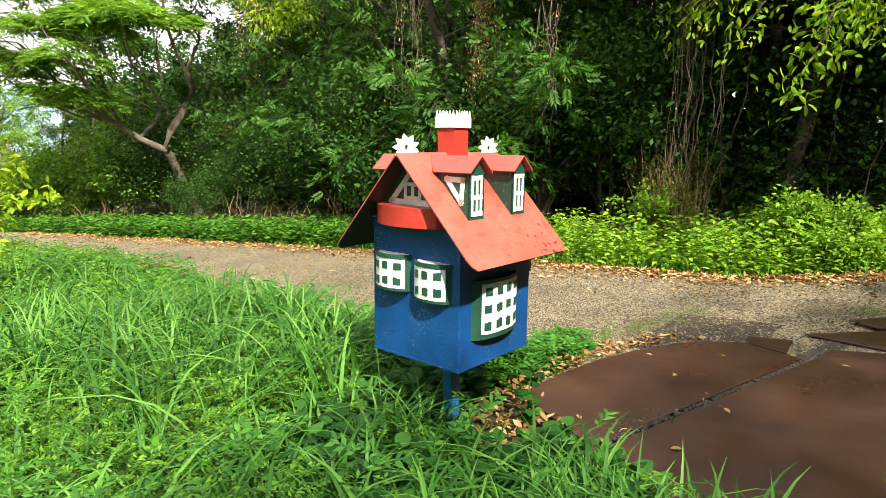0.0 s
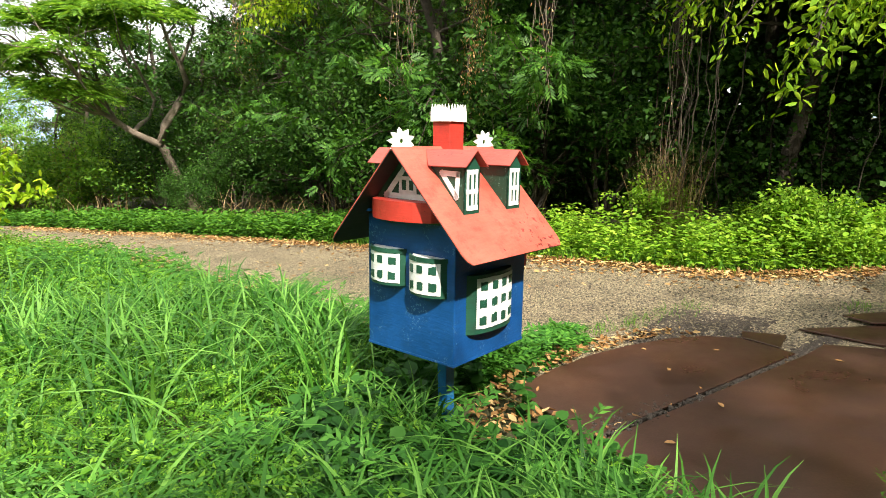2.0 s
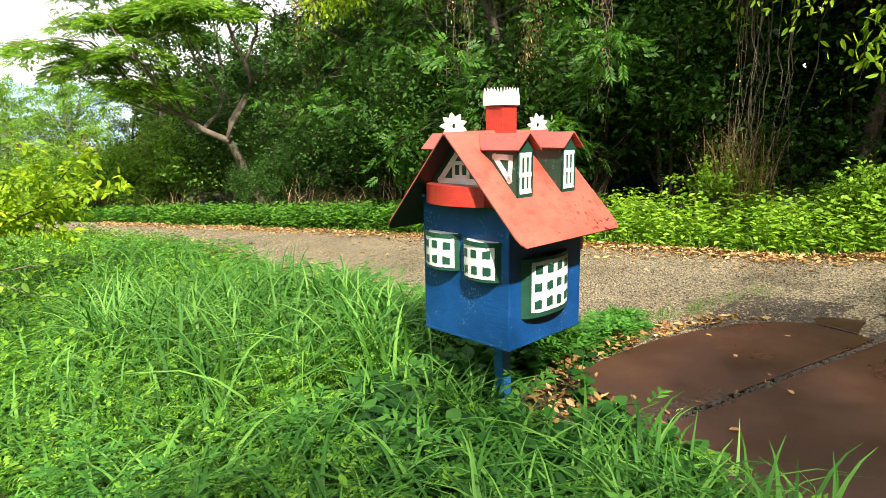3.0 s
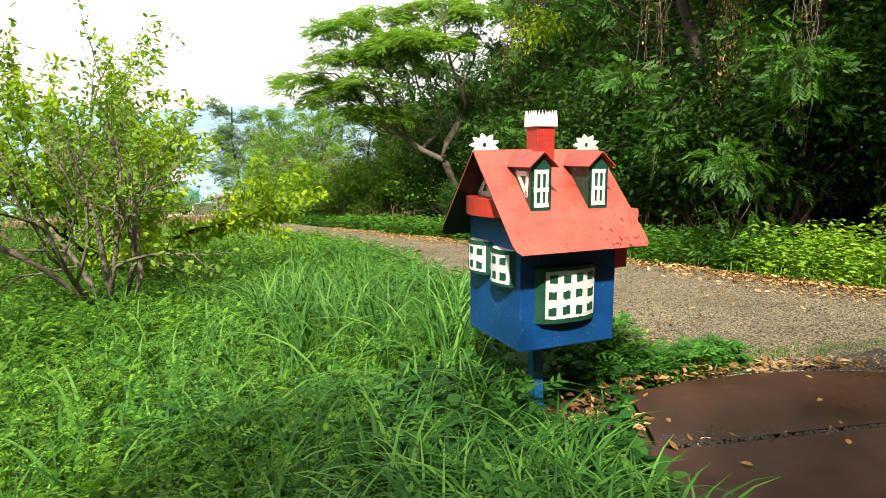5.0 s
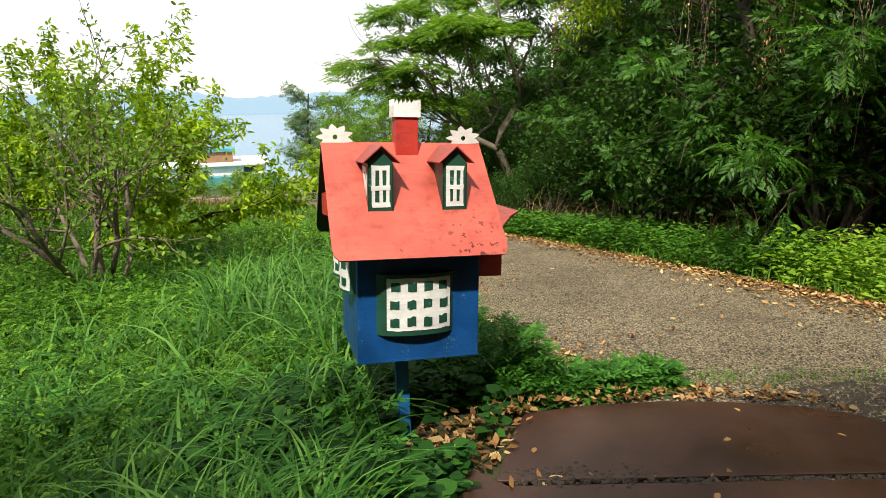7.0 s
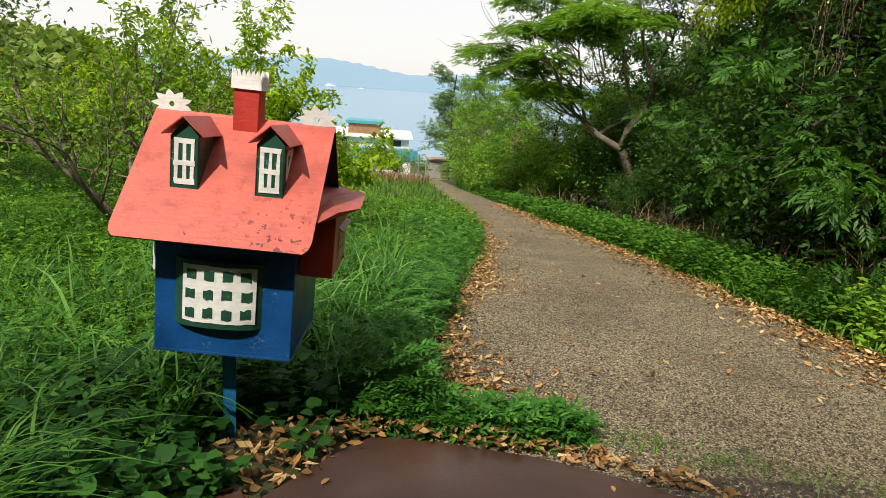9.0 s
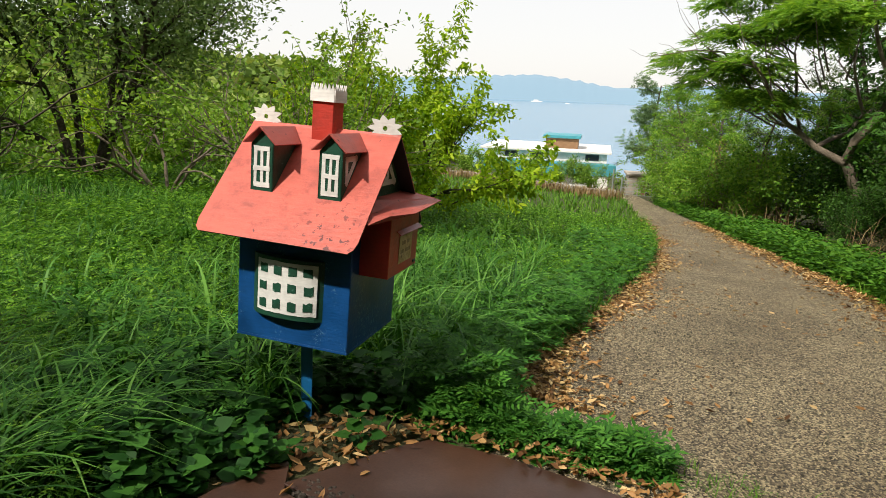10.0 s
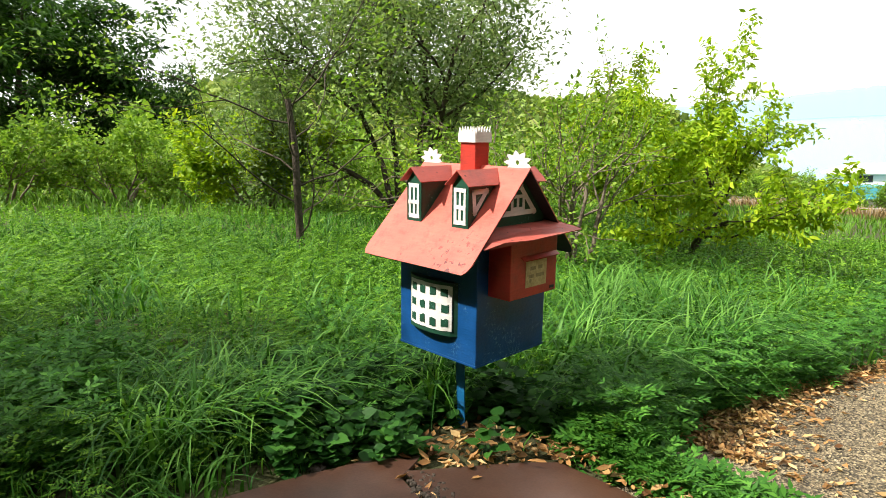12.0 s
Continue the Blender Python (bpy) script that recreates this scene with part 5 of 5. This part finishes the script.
v, q = spread(cube, cq, o, np.c_[rng.normal(0, 1, (n, 2)), np.zeros(n)], np.tile(UPV, (n, 1)), rng.uniform(0.005, 0.014, n))
stuff("lane_stones", v, q, CHIPS, "loose pale and dark chippings on the worn lane", "gravel")


def rock(x, y, size, rz, seed):
    r = np.random.default_rng(seed)
    bm = bmesh.new()
    bmesh.ops.create_icosphere(bm, subdivisions=2, radius=0.5)
    for v in bm.verts:
        f = 1 + 0.35 * noise.noise(v.co * 2.2 + Vector((seed, 0, 0)))
        v.co = Vector((v.co.x * f, v.co.y * f * 0.75, v.co.z * f * 0.6))
    ob = part("rock", bm, GRAVEL)
    tagged(ob, "rough grey-brown stone half buried in the soil", "stone", "stones near the post")
    ob.matrix_basis = pose(x, y, float(lie(x, y)) + size * 0.1, 0, 0, rz) @ Matrix.Scale(size, 4)


for k, (x, y, size) in enumerate(((0.05, -0.40, 0.15), (-0.08, -0.50, 0.12), (0.16, -0.62, 0.10), (0.26, -0.36, 0.07))):
    rock(x, y, size, 70 * k, k + 3)


# ---- far end of the lane ----
WHITEWALL = simple("white_render", (0.78, 0.77, 0.73), 0.8)
TEAL = simple("teal_sheet", (0.05, 0.30, 0.36), 0.5)
CONCRETE = mottled("weathered_concrete", [(0.3, (0.22, 0.19, 0.15)), (0.7, (0.42, 0.38, 0.32))], 2.0)
STEEL = simple("galvanised_steel", (0.24, 0.27, 0.25), 0.5)
WOODY = mottled("brown_boards", [(0.3, (0.16, 0.09, 0.05)), (0.7, (0.33, 0.2, 0.11))], 4.0)
DARKGLASS = simple("dark_window", (0.04, 0.05, 0.06), 0.15)

house2 = new("seaside_building")
tagged(house2, "white seaside building with a teal roof band", "building")
gz = float(lie(-3, 46))
house2.matrix_basis = pose(-3.6, 46, gz, 0, 0, 3)
part("wall", box(-6, 3.4, 0, 8, -1.0, 0.9), WHITEWALL, house2)
part("balcony", box(-6.4, 3.9, -0.6, 0.5, 0.9, 1.75, 0.03), TEAL, house2, "teal balcony band")
part("upper_wall", box(-6, 3.2, 0.6, 7.6, 1.75, 2.45), WHITEWALL, house2)
part("roof", box(-6.5, 3.5, 0.2, 8.2, 2.45, 2.62, 0.03), WHITEWALL, house2, "flat white roof")
part("roof_house", box(-1.6, 0.9, 2.0, 4.5, 2.62, 3.4), WOODY, house2, "small brown stair house")
part("roof_house_top", box(-1.8, 1.1, 1.8, 4.7, 3.4, 3.65, 0.03), TEAL, house2, "teal top of the stair house")
for x in (-4.6, -2.6, 1.6):
    w = part("window", box(x, x + 1.0, 0.57, 0.62, 1.9, 2.35), DARKGLASS, house2)
part("porch", box(2.2, 3.4, -0.5, 0.0, -1.0, 0.9), WHITEWALL, house2)

wall = new("low_wall")
tagged(wall, "low weathered concrete wall across the meadow", "wall")
for k in range(9):
    x = -11.5 + 1.45 * k
    bm = box(-0.72, 0.72, -0.08, 0.08, -0.2, 0.42, 0.015)
    ob = part("wall_block", bm, CONCRETE, wall)
    ob.matrix_basis = pose(x, 30.2 + 0.03 * k, float(lie(x, 30.2)), 0, 0, 1)
xy = np.c_[rng.uniform(-12, 1.2, 2600), rng.uniform(28.6, 30.0, 2600)]
stalks("wall_reeds", "dry brown grass in front of the low wall", xy, 0.3, 0.75, STRAW, 0.7, 0.03)


def gate():
    th = new("metal_gate")
    tagged(th, "pale metal tube gate across the lane", "gate")
    y, x0, x1 = 34.5, 1.0, 3.3
    z = float(lie(2, y))
    for x in (x0, x1):
        np_part("post", np_mesh("post", *tube([(x, y, z - 0.1), (x, y, z + 1.2)], [0.05, 0.05], 8), STEEL, True), th)
    for k in range(5):
        h = z + 0.2 + 0.2 * k
        np_part("rail", np_mesh("rail", *tube([(x0, y, h), (x1, y, h)], [0.018, 0.018], 6), STEEL, True), th)
    for k in range(6):
        x = x0 + (x1 - x0) * (k + 1) / 7
        np_part("bar", np_mesh("bar", *tube([(x, y, z + 0.2), (x, y, z + 1.0)], [0.012, 0.012], 5), STEEL, True), th)


gate()
shed = new("shed")
tagged(shed, "small grey concrete shed beside the lane", "shed")
shed.matrix_basis = pose(2.2, 44, float(lie(2, 44)), 0, 0, 8)
part("wall", box(-0.9, 0.9, 0, 1.8, -0.4, 1.35, 0.02), CONCRETE, shed)
part("roof", box(-1.05, 1.05, -0.15, 1.95, 1.35, 1.47, 0.02), CONCRETE, shed)
part("door", box(0.0, 0.7, -0.03, 0.02, -0.3, 1.15), WOODY, shed)

marker = part("white_box", box(-0.2, 0.2, -0.15, 0.15, 0, 0.32, 0.03), WHITEWALL)
marker.matrix_basis = at_ground(5.95, 23.4, 20, -0.22)
tagged(marker, "small white box lying in the weeds beside the lane", "box")
pole = np_part("utility_pole", np_mesh("utility_pole", *tube([(0, 0, 0), (0, 0, 1.6)], [0.04, 0.035], 8), STEEL, True))
pole.matrix_basis = at_ground(0.6, 31.0)
tagged(pole, "thin metal post beside the lane", "post")

# layered pine by the gate, and trees down the slope
g = Grow(71)
g.limbs.append((np.array([(0, 0, 0), (0.1, 0, 2.5), (-0.1, 0, 5.0), (0.1, 0, 7.2)]), [0.14, 0.11, 0.08, 0.04]))
for k in range(11):
    a = k * 2.1
    g.limb((0, 0, 2.2 + 0.45 * k), (math.cos(a), math.sin(a), 0.12), 1.9 - 0.09 * k, 0.03, 1, 4, 0.6, 0.0, 0.1)
t = plant("layered_pine", "thin pine with flat layered branches near the gate", "tree", g, DARKBARK, g.leaves(7, 0.16, FERN, 0.42, 0.0, 0.85), PINE)
t.matrix_basis = at_ground(2.6, 41)
for k, x, y, rz in ((5, 3.6, 32.6, 10), (1, 3.3, 37.0, 90), (5, 5.6, 40, 180), (1, 6.2, 45, 240), (5, 4.6, 50, 300), (0, 7.5, 34, 45)):
    copy_thing(kinds[k], at_ground(x, y, rz) @ Matrix.Scale(0.76 / first[k], 4))
for x, y, rz in ((-4.5, 33, 0), (-2.4, 36, 60), (-7.2, 34, 130), (-0.6, 37, 200), (-9.5, 33, 250)):
    copy_thing(a1, at_ground(x, y, rz))

# ---- hills over the bay ----
def ridge_line(az):
    h = np.interp(az, [60, 70, 80, 84, 88, 91.8, 93.5, 95.7, 99, 103.3, 108, 114, 122, 135], [60, 90, 120, 150, 130, 100, 125, 165, 205, 180, 150, 120, 80, 20])
    return 0.74 * (h + 6 * np.sin(az * 5.1) + 4 * np.sin(az * 11.7))


az = np.linspace(55, 140, 240)
rows_ = []
for d, f in ((4300, 0.0), (4430, 0.55), (4560, 0.85), (4680, 1.0), (4800, 0.6)):
    rows_.append(np.c_[d * np.cos(np.radians(az)), d * np.sin(np.radians(az)), -31 + (ridge_line(az) + 31) * f])
v = np.concatenate(rows_)
n = len(az)
b = (np.arange(4)[:, None] * n + np.arange(n - 1)[None]).ravel()
# these hills glow pale blue in place of air haze
hills = np_part("backdrop_hills", np_mesh("backdrop_hills", v, np.stack([b, b + 1, b + 1 + n, b + n], -1), HAZE_GLOW, True))
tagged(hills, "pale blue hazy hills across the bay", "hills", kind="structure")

for x, y, l in ((-560, 3600, 60), (-330, 3100, 26), (-420, 1900, 34)):
    boat = part("boat", slab([(-l / 2, 0, 0), (l / 2, 0, 0), (l * 0.58, 0, l * 0.07), (l * 0.2, 0, l * 0.08), (l * 0.18, 0, l * 0.2), (-l * 0.25, 0, l * 0.2), (-l * 0.28, 0, l * 0.08), (-l * 0.5, 0, l * 0.07)], (0, 1, 0), l * 0.2), WHITEWALL)
    boat.matrix_basis = pose(x, y, -30, 0, 0, 0)
    tagged(boat, "white boat far out on the bay", "boat", "boats on the bay")
